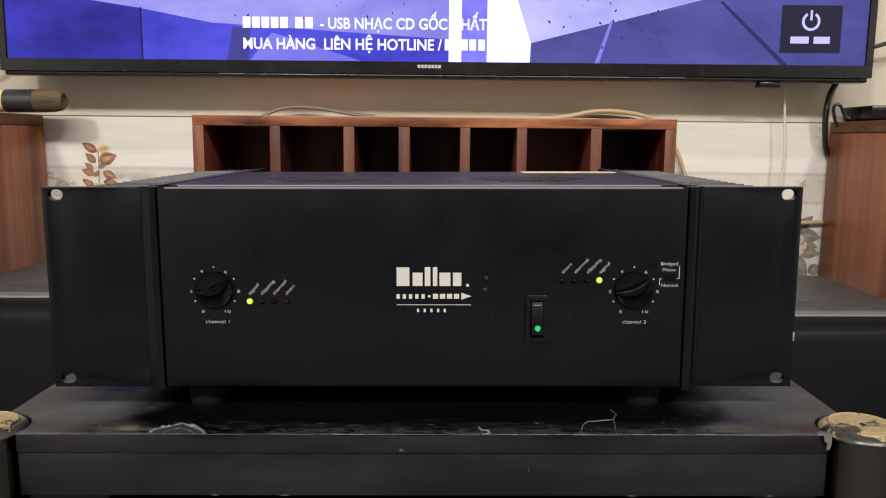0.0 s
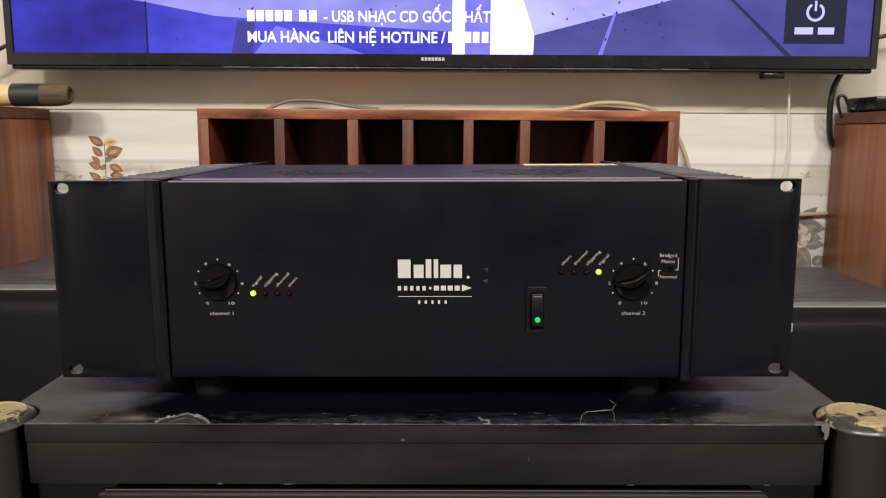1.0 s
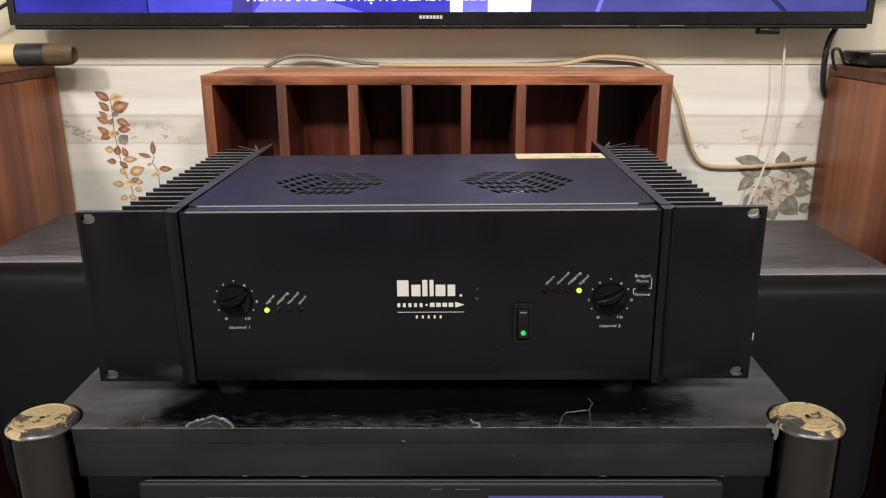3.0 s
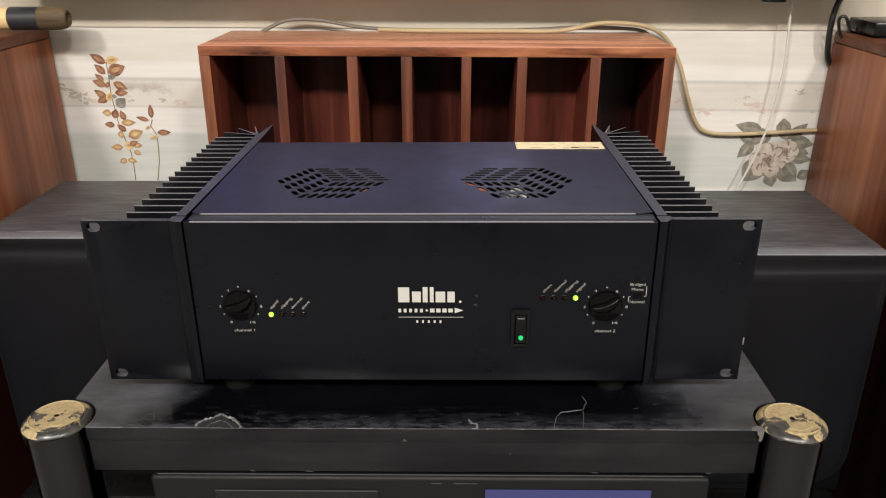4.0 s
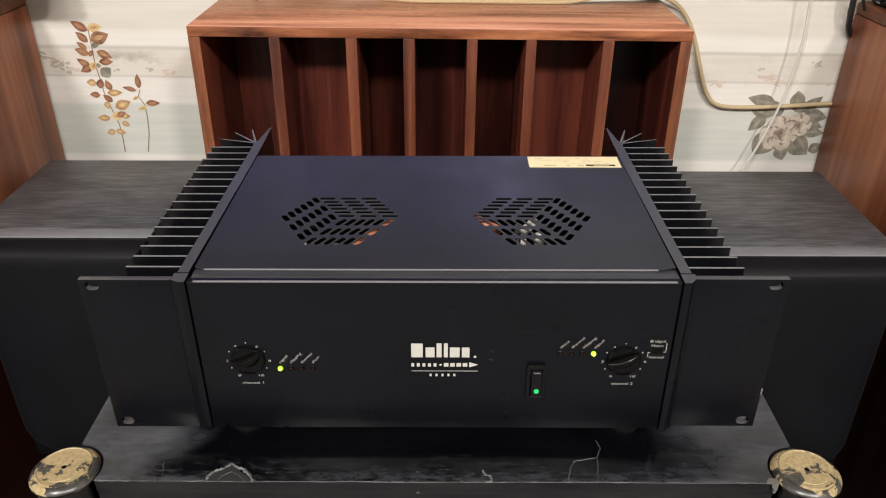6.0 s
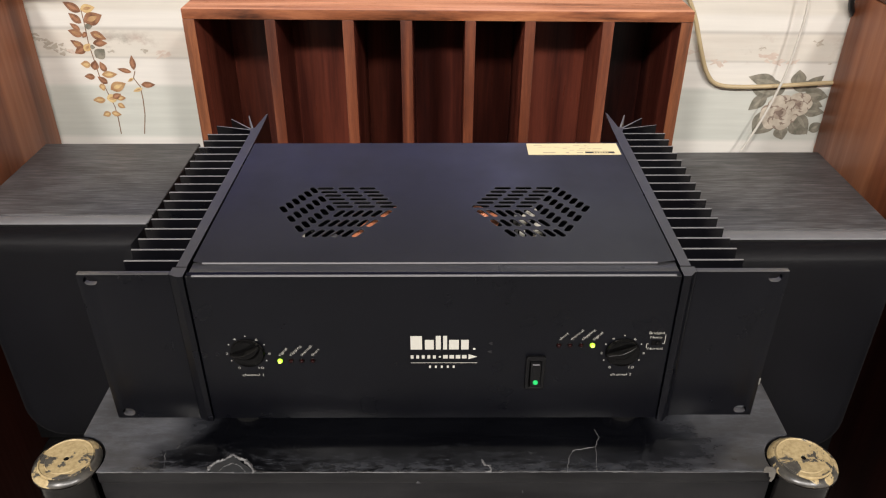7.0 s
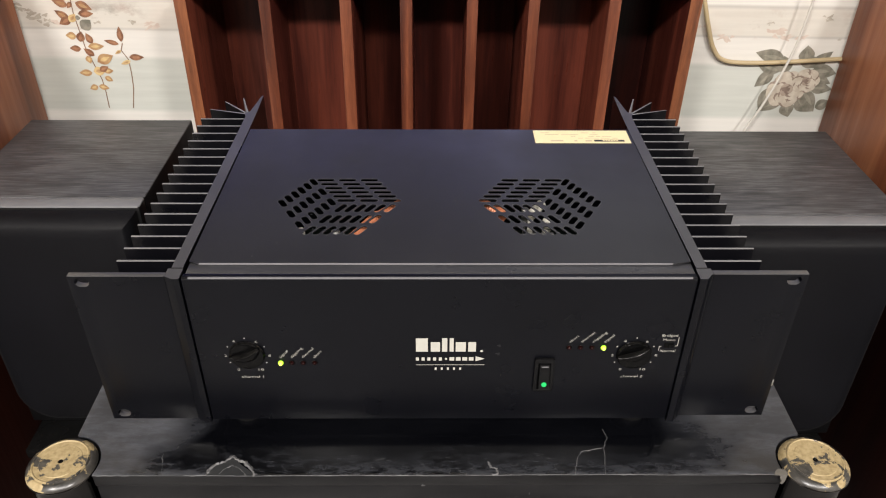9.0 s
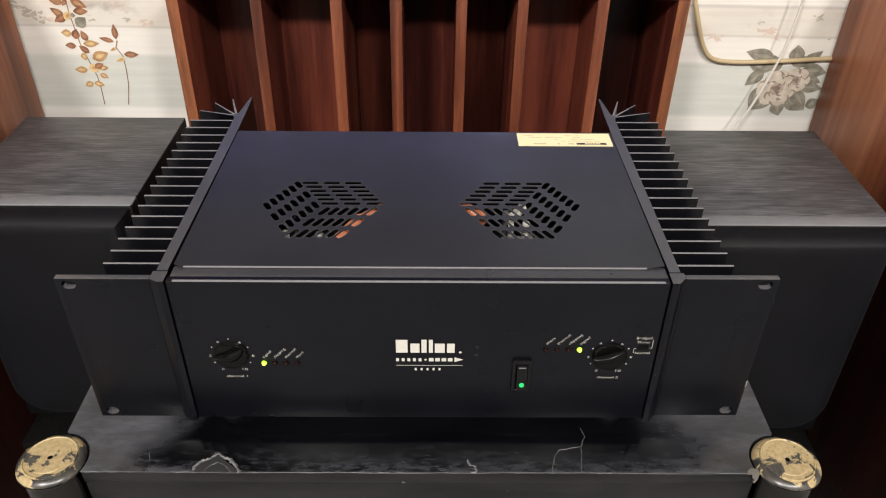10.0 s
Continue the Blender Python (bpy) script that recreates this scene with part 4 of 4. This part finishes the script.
            ridge([(x, y), (x + q * 0.5 * math.cos(a), y + q * 0.5 * math.sin(a)), (x + q * math.cos(a * 0.5), y + q * math.sin(a * 0.5))], rng.uniform(0.00015, 0.00035), 0.0001, "scuff", SCUFF)
    for x, z, w, h in ((-0.128, 0.5092, 0.004, 0.0012), (-0.085, 0.5091, 0.006, 0.0008), (0.066, 0.5252, 0.0008, 0.003), (-0.012, 0.5395, 0.003, 0.002), (0.130, 0.5091, 0.005, 0.0007), (0.215, 0.5092, 0.004, 0.0008)):
        y = -0.0406 if z < 0.537 else -0.0441
        part("edge_chip", prism([(x - w / 2, z), (x - w / 5, z + h), (x + w / 4, z + h * 0.6), (x + w / 2, z)], y - 0.0001, y + 0.0004, "y"), NICK_GLINT, st)
    patch = [(-0.166, -0.0428), (-0.163, -0.035), (-0.156, -0.0315), (-0.151, -0.026), (-0.143, -0.034), (-0.131, -0.0428)]
    part("bare_patch", prism(patch, 0.5499, 0.5503, "z"), BARE, st, "grey bare patch where laminate broke off")
    tape = prism([(0.2400, -0.0436), (0.2420, -0.0400), (0.2445, -0.0382), (0.2490, -0.0390), (0.2502, -0.0425), (0.2492, -0.0440)], 0.5497, 0.5504, "z")
    drip = prism([(0.2440, 0.5500), (0.2492, 0.5502), (0.2490, 0.5440), (0.2478, 0.5405), (0.2462, 0.5412), (0.2466, 0.5450), (0.2448, 0.5462)], -0.0441, -0.0433, "y")
    part("corner_tape", join(tape, drip), mat("clear yellowed tape", (0.085, 0.08, 0.072), 0.2), st, "curling piece of clear tape")


stand()


def lower_component():
    d = thing("audio_component", "black audio component with a lit display on the lower shelf", "audio component", (-0.005, 0.1, 0.38))
    part("case", box(-0.202, 0.212, -0.030, 0.24, 0.388, 0.500, 0.001), BLACK, d)
    part("front_panel", box(-0.2085, 0.2185, -0.040, -0.0303, 0.385, 0.5035, 0.004, 4), DARK_ASH, d)
    # Thin strip painting the highlight on the panel's upper bevel.
    part("panel_edge", box(-0.203, 0.213, -0.0372, -0.0362, 0.5029, 0.5038, 0.0003), NICK_GLINT, d, "highlight painted along the top edge")
    part("button_window", box(-0.159, -0.034, -0.0412, -0.0402, 0.445, 0.4915, 0.0004), TV_BLACK, d)
    part("window_edge", box(-0.1588, -0.0342, -0.0413, -0.0407, 0.4909, 0.4917, 0.0002), NICK_GLINT, d, "bright edge of the button window")
    part("display", box(0.048, 0.174, -0.0412, -0.0402, 0.440, 0.4930, 0.0004), glow("violet display", (0.075, 0.077, 0.22), 0.8), d, "pale violet display window")
    for a, b in ((0.0065, 0.0150), (0.0240, 0.0420)):
        part("trim_line", box(a, b, -0.0405, -0.0399, 0.4980, 0.4984), NICK_GLINT, d, "short bright trim line")
    for x in (-0.18, 0.17):
        for y in (0.02, 0.2):
            part("foot", lathe([(0, 0.38), (0.015, 0.38), (0.015, 0.3878), (0, 0.3878)], 20, Matrix.Translation((x, y, 0))), RUBBER, d)


lower_component()


# ---- power amplifier ----
def vent_slots(mirror, grow=0.0):
    """Slots of three slanted fields that read as a cube."""
    fields = (((-0.089, 0.122), (-0.055, 0.122), (-0.070, 0.091), 3, 6, 0.0, 0.0138, 0.0043),
              ((-0.098, 0.119), (-0.117, 0.087), (-0.081, 0.089), 6, 3, math.atan2(-0.015, 0.0085), 0.0116, 0.0048),
              ((-0.073, 0.080), (-0.037, 0.080), (-0.092, 0.050), 6, 3, math.atan2(-0.015, -0.0095), 0.0128, 0.0048))
    out = []
    for p, q, r, nu, nv, angle, length, width in fields:
        for i in range(nu):
            for j in range(nv):
                u, v = i / (nu - 1), j / (nv - 1)
                x = p[0] + (q[0] - p[0]) * u + (r[0] - p[0]) * v
                y = p[1] + (q[1] - p[1]) * u + (r[1] - p[1]) * v
                out.append(capsule(mirror * x, y, length + grow, width + grow, angle if mirror > 0 else math.pi - angle, 5))
    return out


def amplifier():
    amp = thing("power_amplifier", "black rack power amplifier with finned side heatsinks, knobs and lit lamps", "amplifier", (0, 0.1, 0.55))
    front, zb, zt = -0.006, 0.568, 0.697
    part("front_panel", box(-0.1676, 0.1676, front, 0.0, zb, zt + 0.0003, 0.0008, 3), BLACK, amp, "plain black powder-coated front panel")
    # This strip paints the highlight along the panel's top edge.
    part("panel_edge", box(-0.163, 0.164, front + 0.0001, front + 0.0017, zt - 0.0004, zt + 0.0009, 0.0004), EDGE_GLINT, amp, "highlight painted along the top edge")
    for s in (-1, 1):
        e = sorted((s * 0.1785, s * 0.2413))
        outline = [(e[0], 0.567), (e[1], 0.567), (e[1], 0.698), (e[0], 0.698)]
        slots = [capsule(s * 0.2326, 0.6930, 0.0095, 0.0066), capsule(s * 0.2322, 0.5730, 0.0095, 0.0066)]
        ey = -0.0042 if s < 0 else -0.0018
        # Upper faces of ear, rail and heatsink carry painted top light.
        crest(part("rack_ear", prism(outline, ey, ey + 0.0045, "y", slots, 0.0003), BLACK, amp, "flat black rack ear with slotted holes"), EDGE_LIT_DIM)
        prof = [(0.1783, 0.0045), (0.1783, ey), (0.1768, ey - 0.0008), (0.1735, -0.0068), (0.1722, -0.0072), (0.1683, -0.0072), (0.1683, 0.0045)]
        crest(part("edge_rail", prism([(s * x, y) for x, y in prof], 0.566, 0.698, "z"), BLACK, amp, "stepped black aluminium edge rail", 12), EDGE_LIT_DIM)
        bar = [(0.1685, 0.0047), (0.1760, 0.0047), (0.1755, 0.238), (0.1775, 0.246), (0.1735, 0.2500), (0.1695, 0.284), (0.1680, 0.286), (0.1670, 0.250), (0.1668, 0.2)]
        crest(part("heatsink_base", prism([(s * x, y) for x, y in bar], 0.567, 0.6985, "z"), FIN, amp, "black heatsink base"), EDGE_LIT_DIM)
        for i in range(16):
            y = 0.0135 + i * 0.01477
            a, b = sorted((s * 0.1750, s * 0.2150))
            crest(part("heatsink_fin", prism([(a, y - 0.0009), (b, y - 0.0008), (b, y + 0.0008), (a, y + 0.0009)], 0.568, 0.698, "z", bev=0.0003), FIN, amp), FIN_TOP_LIT)
        for tx, ty in ((0.186, 0.281), (0.2015, 0.273), (0.2115, 0.2555)):
            d = Vector((tx - 0.1745, ty - 0.245)).normalized()
            n = Vector((-d.y, d.x)) * 0.001
            bx, by = 0.1745, 0.245
            crest(part("heatsink_fin", prism([(s * (bx + n.x), by + n.y), (s * (tx + n.x * 0.5), ty + n.y * 0.5), (s * (tx - n.x * 0.5), ty - n.y * 0.5), (s * (bx - n.x), by - n.y)], 0.568, 0.698, "z"), FIN, amp), FIN_TOP_LIT)
    # the case
    part("chassis_floor", box(-0.166, 0.167, 0.001, 0.213, 0.568, 0.571), BLACK, amp)
    part("rear_panel", box(-0.166, 0.167, 0.2095, 0.2125, 0.5715, 0.6960), BLACK, amp)
    part("front_flange", box(-0.1662, 0.1672, 0.0002, 0.0118, 0.6945, 0.6971, 0.0005), FLANGE_SHEEN, amp)
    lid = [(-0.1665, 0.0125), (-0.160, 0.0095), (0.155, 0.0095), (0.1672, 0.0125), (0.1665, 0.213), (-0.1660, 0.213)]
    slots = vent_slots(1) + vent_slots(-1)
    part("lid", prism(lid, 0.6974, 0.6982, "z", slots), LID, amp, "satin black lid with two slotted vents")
    # Thin paler rings stand in for highlights on the slot edges.
    for s in (1, -1):
        rims = [prism(around, 0.6979, 0.69832, "z", [slot]) for slot, around in zip(vent_slots(s), vent_slots(s, 0.0007))]
        part("vent_rim", join(*rims), EDGE_LIT_DIM, amp, "thin rims painted as highlights round the vent slots")
    # The fold's highlight is put into its light colour.
    part("lid_fold", tube([(-0.1595, 0.0100, 0.6977), (0.0, 0.0099, 0.6977), (0.1545, 0.0100, 0.6977)], 0.0007, 8, 4), EDGE_GLINT, amp, "bright folded front edge of the lid")
    sticker = part("rating_label", box(0.0822, 0.1642, 0.1865, 0.2105, 0.69835, 0.6986), LABEL, amp, "yellowed paper label with faded print")
    block = part("label_block", box(0.1330, 0.1590, 0.1890, 0.1925, 0.6986, 0.69868), mat("black print", (0.03, 0.03, 0.03), 0.6), sticker)
    for k in range(6):
        part("label_letter", box(0.1405 + k * 0.0023, 0.1420 + k * 0.0023, 0.1897, 0.1918, 0.69868, 0.69874), LABEL, block)
    for a, b in ((0.1255, 0.1310), (0.1160, 0.1185), (0.0955, 0.1065)):
        part("label_word", box(a, b, 0.1893, 0.1915, 0.6986, 0.69866), FADED, sticker)
    for y, runs in ((0.1950, ((0.120, 0.124), (0.126, 0.138), (0.1395, 0.147), (0.149, 0.154))), (0.1985, ((0.114, 0.118), (0.129, 0.1345), (0.136, 0.1395), (0.141, 0.149))),
                    (0.2020, ((0.092, 0.104), (0.106, 0.121), (0.131, 0.138))), (0.2055, ((0.0885, 0.0960), (0.124, 0.130), (0.134, 0.1365)))):
        for a, b in runs:
            part("label_line", box(a, b, y, y + 0.0009, 0.6986, 0.69866), FADED, sticker)
    rng = random.Random(31)
    for _ in range(7):
        x, y, r = rng.uniform(-0.155, 0.155), rng.uniform(0.015, 0.185), rng.uniform(0.0003, 0.0008)
        part("dust_speck", prism(capsule(x, y, r * 2.5, r, rng.uniform(0, 3), 3), 0.69825, 0.6984, "z"), DUST, amp)
    # inside, below the vents
    part("circuit_board", box(-0.15, 0.15, 0.02, 0.2, 0.60, 0.602), BOARD, amp)
    def coil(p, q, r, m):
        p, q = Vector(p), Vector(q)
        n = int((q - p).length / 0.0024)
        prof = [(0, 0)]
        for i in range(n):
            u = (q - p).length * i / n
            w = (q - p).length / n
            prof += [(r * 0.86, u), (r, u + w * 0.5), (r * 0.86, u + w * 0.98)]
        prof.append((0, (q - p).length))
        turn = Matrix.Translation(p) @ (q - p).to_track_quat("Z", "Y").to_matrix().to_4x4()
        part("coil", lathe(prof, 14, turn), m, amp, "orange copper coil" if m is COPPER else "")
        part("coil_post", box(p.x - 0.002, p.x + 0.002, p.y - 0.002, p.y + 0.002, 0.602, p.z - r * 0.5), PALE, amp)

    coil((-0.062, 0.060, 0.684), (-0.046, 0.088, 0.686), 0.0055, COPPER)
    coil((-0.046, 0.090, 0.684), (-0.030, 0.108, 0.684), 0.0050, COPPER)
    coil((0.032, 0.106, 0.686), (0.048, 0.088, 0.686), 0.0055, COPPER)
    coil((0.060, 0.066, 0.680), (0.084, 0.068, 0.680), 0.0045, STEEL)
    coil((0.070, 0.096, 0.682), (0.080, 0.110, 0.684), 0.0040, PALE)
    coil((-0.040, 0.060, 0.686), (-0.030, 0.084, 0.686), 0.0026, PALE)
    coil((-0.086, 0.064, 0.680), (-0.070, 0.068, 0.680), 0.0040, STEEL)
    for x, y, r, h in ((-0.09, 0.06, 0.008, 0.05), (-0.07, 0.1, 0.009, 0.055), (-0.065, 0.055, 0.006, 0.065), (0.06, 0.06, 0.008, 0.06), (0.09, 0.09, 0.009, 0.05), (0.072, 0.075, 0.006, 0.07), (0.1, 0.1, 0.008, 0.05)):
        part("capacitor", lathe([(0, 0.602), (r, 0.602), (r, 0.602 + h - 0.001), (r - 0.001, 0.602 + h), (0, 0.602 + h)], 18, Matrix.Translation((x, y, 0))), STEEL, amp)
    for x, y, r, z, m in ((-0.052, 0.052, 0.0035, 0.688, PALE), (-0.060, 0.066, 0.003, 0.684, STEEL), (-0.078, 0.078, 0.0035, 0.680, STEEL), (-0.103, 0.074, 0.003, 0.684, PALE), (-0.040, 0.074, 0.0028, 0.688, PALE),
                          (0.054, 0.054, 0.0035, 0.686, PALE), (0.064, 0.060, 0.003, 0.688, STEEL), (0.076, 0.053, 0.0032, 0.684, STEEL), (0.080, 0.082, 0.003, 0.688, PALE), (0.050, 0.070, 0.003, 0.684, STEEL), (0.066, 0.100, 0.003, 0.686, STEEL)):
        part("component", lathe([(0, 0.602), (r * 0.4, 0.602), (r * 0.4, z - 0.012), (r, z - 0.011), (r, z - 0.001), (r * 0.7, z), (0, z)], 12, Matrix.Translation((x, y, 0))), m, amp)
    for pts in (((-0.05, 0.05, 0.65), (-0.055, 0.07, 0.675), (-0.07, 0.09, 0.66), (-0.09, 0.1, 0.65)), ((0.05, 0.05, 0.65), (0.075, 0.065, 0.678), (0.085, 0.1, 0.67), (0.09, 0.12, 0.64))):
        part("inner_wire", tube(pts, 0.0018, 8), PALE, amp)
    for x in (-0.1485, 0.149):
        for y in (0.020, 0.185):
            part("foot", lathe([(0, 0.55), (0.0115, 0.55), (0.0122, 0.552), (0.0127, 0.5675), (0, 0.5675)], 28, Matrix.Translation((x, y, 0))), RUBBER, amp, "round black rubber foot")
    y = front - 0.0002

    def mark(bm, name="printed_mark"):
        part(name, bm, PRINT, amp, "")

    def dot(x, z, r):
        return prism([(x + r * math.cos(a), z + r * math.sin(a)) for a in [2 * math.pi * i / 12 for i in range(12)]], y, y, "y")

    def channel(cx, cz, name):
        turn = Matrix.Translation((cx, front, cz)) @ Matrix.Rotation(radians(90), 4, "X")
        knob = part("knob", lathe([(0, 0), (0.0124, 0), (0.0124, 0.0008), (0.0120, 0.0012), (0.0118, 0.0020), (0.0114, 0.0024), (0.0110, 0.0023), (0.0090, 0.0015), (0, 0.0012)], 40, turn), KNOB, amp, "round glossy black level knob")
        grip = bmesh.new()
        rows = []
        for i in range(17):
            e = -1.0 + 2.0 * i / 16
            u = 0.0113 * e
            mid = 0.0034 - 0.0040 * (1.0 - e * e)
            half = 0.0009 + 0.0013 * (1.0 - e * e)
            tall = 0.0050 - 0.0014 * e * e
            rows.append([grip.verts.new((u, mid + v * half, w)) for v, w in ((-2.4, 0.0013), (-1.0, tall * 0.9), (-0.6, tall), (0.6, tall), (1.0, tall * 0.9), (1.7, 0.0013))])
        for p, q in zip(rows, rows[1:]):
            for k in range(5):
                grip.faces.new((p[k], q[k], q[k + 1], p[k + 1]))
        grip.faces.new(list(reversed(rows[-1])))
        grip.faces.new(rows[0])
        bmesh.ops.recalc_face_normals(grip, faces=grip.faces)
        grip.transform(turn @ Matrix.Rotation(radians(21), 4, "Z"))
        part("grip", grip, KNOB, knob)
        for text, dx, dz, w in (("0", -0.0078, -0.0140, 0.0017), ("2", -0.0150, -0.0008, 0.0017), ("4", -0.0078, 0.0122, 0.0018), ("6", 0.0076, 0.0118, 0.0018), ("8", 0.0154, -0.0008, 0.0017), ("10", 0.0080, -0.0140, 0.0037)):
            mark(letters(text, w, 0.0021, cx + dx, y, cz + dz - 0.0010, 0, "CENTER"), "printed_number")
        for deg, r in ((90, 0.0150), (30, 0.0146), (150, 0.0146), (-30, 0.0146), (-150, 0.0146)):
            mark(dot(cx + r * math.cos(radians(deg)), cz + r * math.sin(radians(deg)), 0.00052), "printed_dot")
        mark(letters(name, 0.0152, 0.0024, cx + 0.0012, y, cz - 0.0218, 0, "CENTER"), "printed_word")

    channel(-0.1335, 0.6320, "channel 1")
    channel(0.1350, 0.6320, "channel 2")

    def lamp(x, z, lit):
        turn = Matrix.Translation((x, front, z)) @ Matrix.Rotation(radians(90), 4, "X")
        holder = part("lamp", lathe([(0, 0), (0.0021, 0), (0.0021, 0.0002), (0.0017, 0.0005), (0, 0.0005)], 16, turn), KNOB, amp)
        r = 0.0019 if lit else 0.0015
        if lit:
            part("core", lathe([(0.0012, 0.0019), (0.0011, 0.0023), (0.0007, 0.0027), (0, 0.0028)], 16, turn), LED_CORE, holder, "bright core of the lit lens")
        part("lens", lathe([(r, 0.0003), (r, 0.0009), (r * 0.75, 0.0018), (r * 0.4, 0.0023), (0, 0.0024)], 16, turn), LED_ON if lit else LED_OFF, holder, "lit yellow-green lens" if lit else "dark red lens")

    for k, word in enumerate(("signal", "clipping", "thermal", "short")):
        w = {"signal": 0.0088, "clipping": 0.0122, "thermal": 0.0118, "short": 0.0082}[word]
        xa, xb = -0.1110 + k * 0.00785, 0.1128 - k * 0.00795
        lamp(xa, 0.6247, k == 0)
        lamp(xb, 0.6386, k == 0)
        mark(letters(word, w, 0.0022, xa + 0.0003, y, 0.6287, radians(47)), "printed_word")
        mark(letters(word, w, 0.0022, xb + 0.0009, y, 0.6427, radians(47)), "printed_word")
    mark(letters("Bridged", 0.0107, 0.0024, 0.1573, y, 0.6482, 0, "CENTER"), "printed_word")
    mark(letters("Mono", 0.0083, 0.0024, 0.1573, y, 0.6443, 0, "CENTER"), "printed_word")
    mark(letters("Normal", 0.0105, 0.0024, 0.1578, y, 0.6342, 0, "CENTER"), "printed_word")
    for a, b, c, d in ((0.1636, 0.1640, 0.6398, 0.6478), (0.1622, 0.1640, 0.6396, 0.6400), (0.1512, 0.1516, 0.6355, 0.6396), (0.1512, 0.1528, 0.6393, 0.6397)):
        mark(prism([(a, c), (b, c), (b, d), (a, d)], y, y, "y"), "printed_line")
    sw = part("mode_switch", box(0.1545, 0.1612, front - 0.0004, front, 0.6383, 0.6425), HOLE, amp, "recessed black slide switch")
    part("slider", box(0.1575, 0.1605, front - 0.0012, front - 0.0004, 0.6390, 0.6418, 0.0003), KNOB, sw)
    # power switch
    rim = [(0.0733 + dx, 0.6137 + dz) for dx, dz in ((-0.0058, -0.0156), (0.0058, -0.0156), (0.0070, -0.0144), (0.0070, 0.0144), (0.0058, 0.0156), (-0.0058, 0.0156), (-0.0070, 0.0144), (-0.0070, -0.0144))]
    hole = [(0.0733 + dx, 0.6130 + dz) for dx, dz in ((-0.0043, -0.0123), (0.0043, -0.0123), (0.0043, 0.0123), (-0.0043, 0.0123))]
    sw = part("power_switch", prism(rim, front - 0.0024, front, "y", [hole], 0.0004), TRIM_DARK, amp, "black rocker switch frame")
    part("switch_well", box(0.0691, 0.0775, front - 0.0006, front - 0.0001, 0.6008, 0.6252), HOLE, sw)
    rock = prism([(front - 0.0058, 0.6040), (front - 0.0028, 0.6246), (front - 0.0007, 0.6246), (front - 0.0007, 0.6030), (front - 0.0030, 0.6030)], 0.0697, 0.0772, "x", bev=0.0005)
    part("rocker", rock, TRIM_DARK, sw, "black rocker pressed on")
    # Painted highlight near the top of the rocker.
    part("rocker_glint", box(0.0710, 0.0760, front - 0.0036, front - 0.0029, 0.6226, 0.6232), EDGE_GLINT, sw, "highlight line painted across the rocker")
    turn = Matrix.Translation((0.0735, front - 0.0050, 0.6080)) @ Matrix.Rotation(radians(82), 4, "X")
    part("pilot_lens", lathe([(0.0019, 0), (0.0019, 0.0006), (0.0014, 0.0012), (0, 0.0015)], 18, turn), LED_GREEN, sw, "lit green pilot lens")
    # maker's mark as plain blocks
    for a, b, h in ((-0.0166, -0.0084, 0.6468), (-0.0064, 0.0000, 0.6434), (0.0014, 0.0050, 0.6470), (0.0066, 0.0094, 0.6470), (0.0108, 0.0178, 0.6434), (0.0194, 0.0248, 0.6434)):
        mark(prism([(a, 0.6347), (b, 0.6347), (b, h), (a, h)], y, y, "y"), "maker_block")
    bars = [(-0.0168 + k * 0.0040, -0.0147 + k * 0.0040, 0.6264, 0.6294) for k in range(5)] + [(0.0066 + k * 0.0045, 0.0099 + k * 0.0045, 0.6264, 0.6296) for k in range(4)]
    bars += [(-0.0168, 0.0312, 0.62225, 0.62265)] + [(-0.0037 + k * 0.0043, -0.0023 + k * 0.0043, 0.6176, 0.6199) for k in range(5)]
    for a, b, c, d in bars:
        mark(prism([(a, c), (b, c), (b, d), (a, d)], y, y, "y"), "maker_bar")
    mark(dot(0.0288, 0.6352, 0.0010), "maker_dot")
    for x, z, w in ((0.0405, 0.6405, 0.0028), (0.0400, 0.6330, 0.0034)):
        part("residue", prism(capsule(x, z, w, 0.0010, 0.2, 3), y, y, "y"), RESIDUE, amp, "faint grey residue")
        part("residue", prism(capsule(x + 0.0006, z - 0.0012, w * 0.6, 0.0007, -0.1, 3), y, y, "y"), RESIDUE, amp)
    mark(dot(0.0042, 0.6280, 0.0009), "maker_dot")
    part("bare_nick", box(0.2406, 0.2417, -0.0022, 0.0002, 0.5975, 0.6035, 0.0003), STEEL, amp, "bright bare nick on the ear")
    mark(prism([(0.0248, 0.6258), (0.0312, 0.6281), (0.0248, 0.6304)], y, y, "y"), "maker_arrow")


# Paler black that puts light on upper faces and slot rims into the colour.
EDGE_LIT_DIM = powder_coat("black edge painted lit", (0.046, 0.046, 0.050), 0.34, 1500.0)
RESIDUE = mat("grey residue", (0.012, 0.012, 0.013), 0.6)
DUST = mat("pale dust", (0.055, 0.055, 0.058), 0.8)
FADED = mat("faded print", (0.44, 0.37, 0.26), 0.6)
TRIM_DARK = powder_coat("black switch plastic", (0.0026, 0.0026, 0.003), 0.3, spec=0.17)
amplifier()
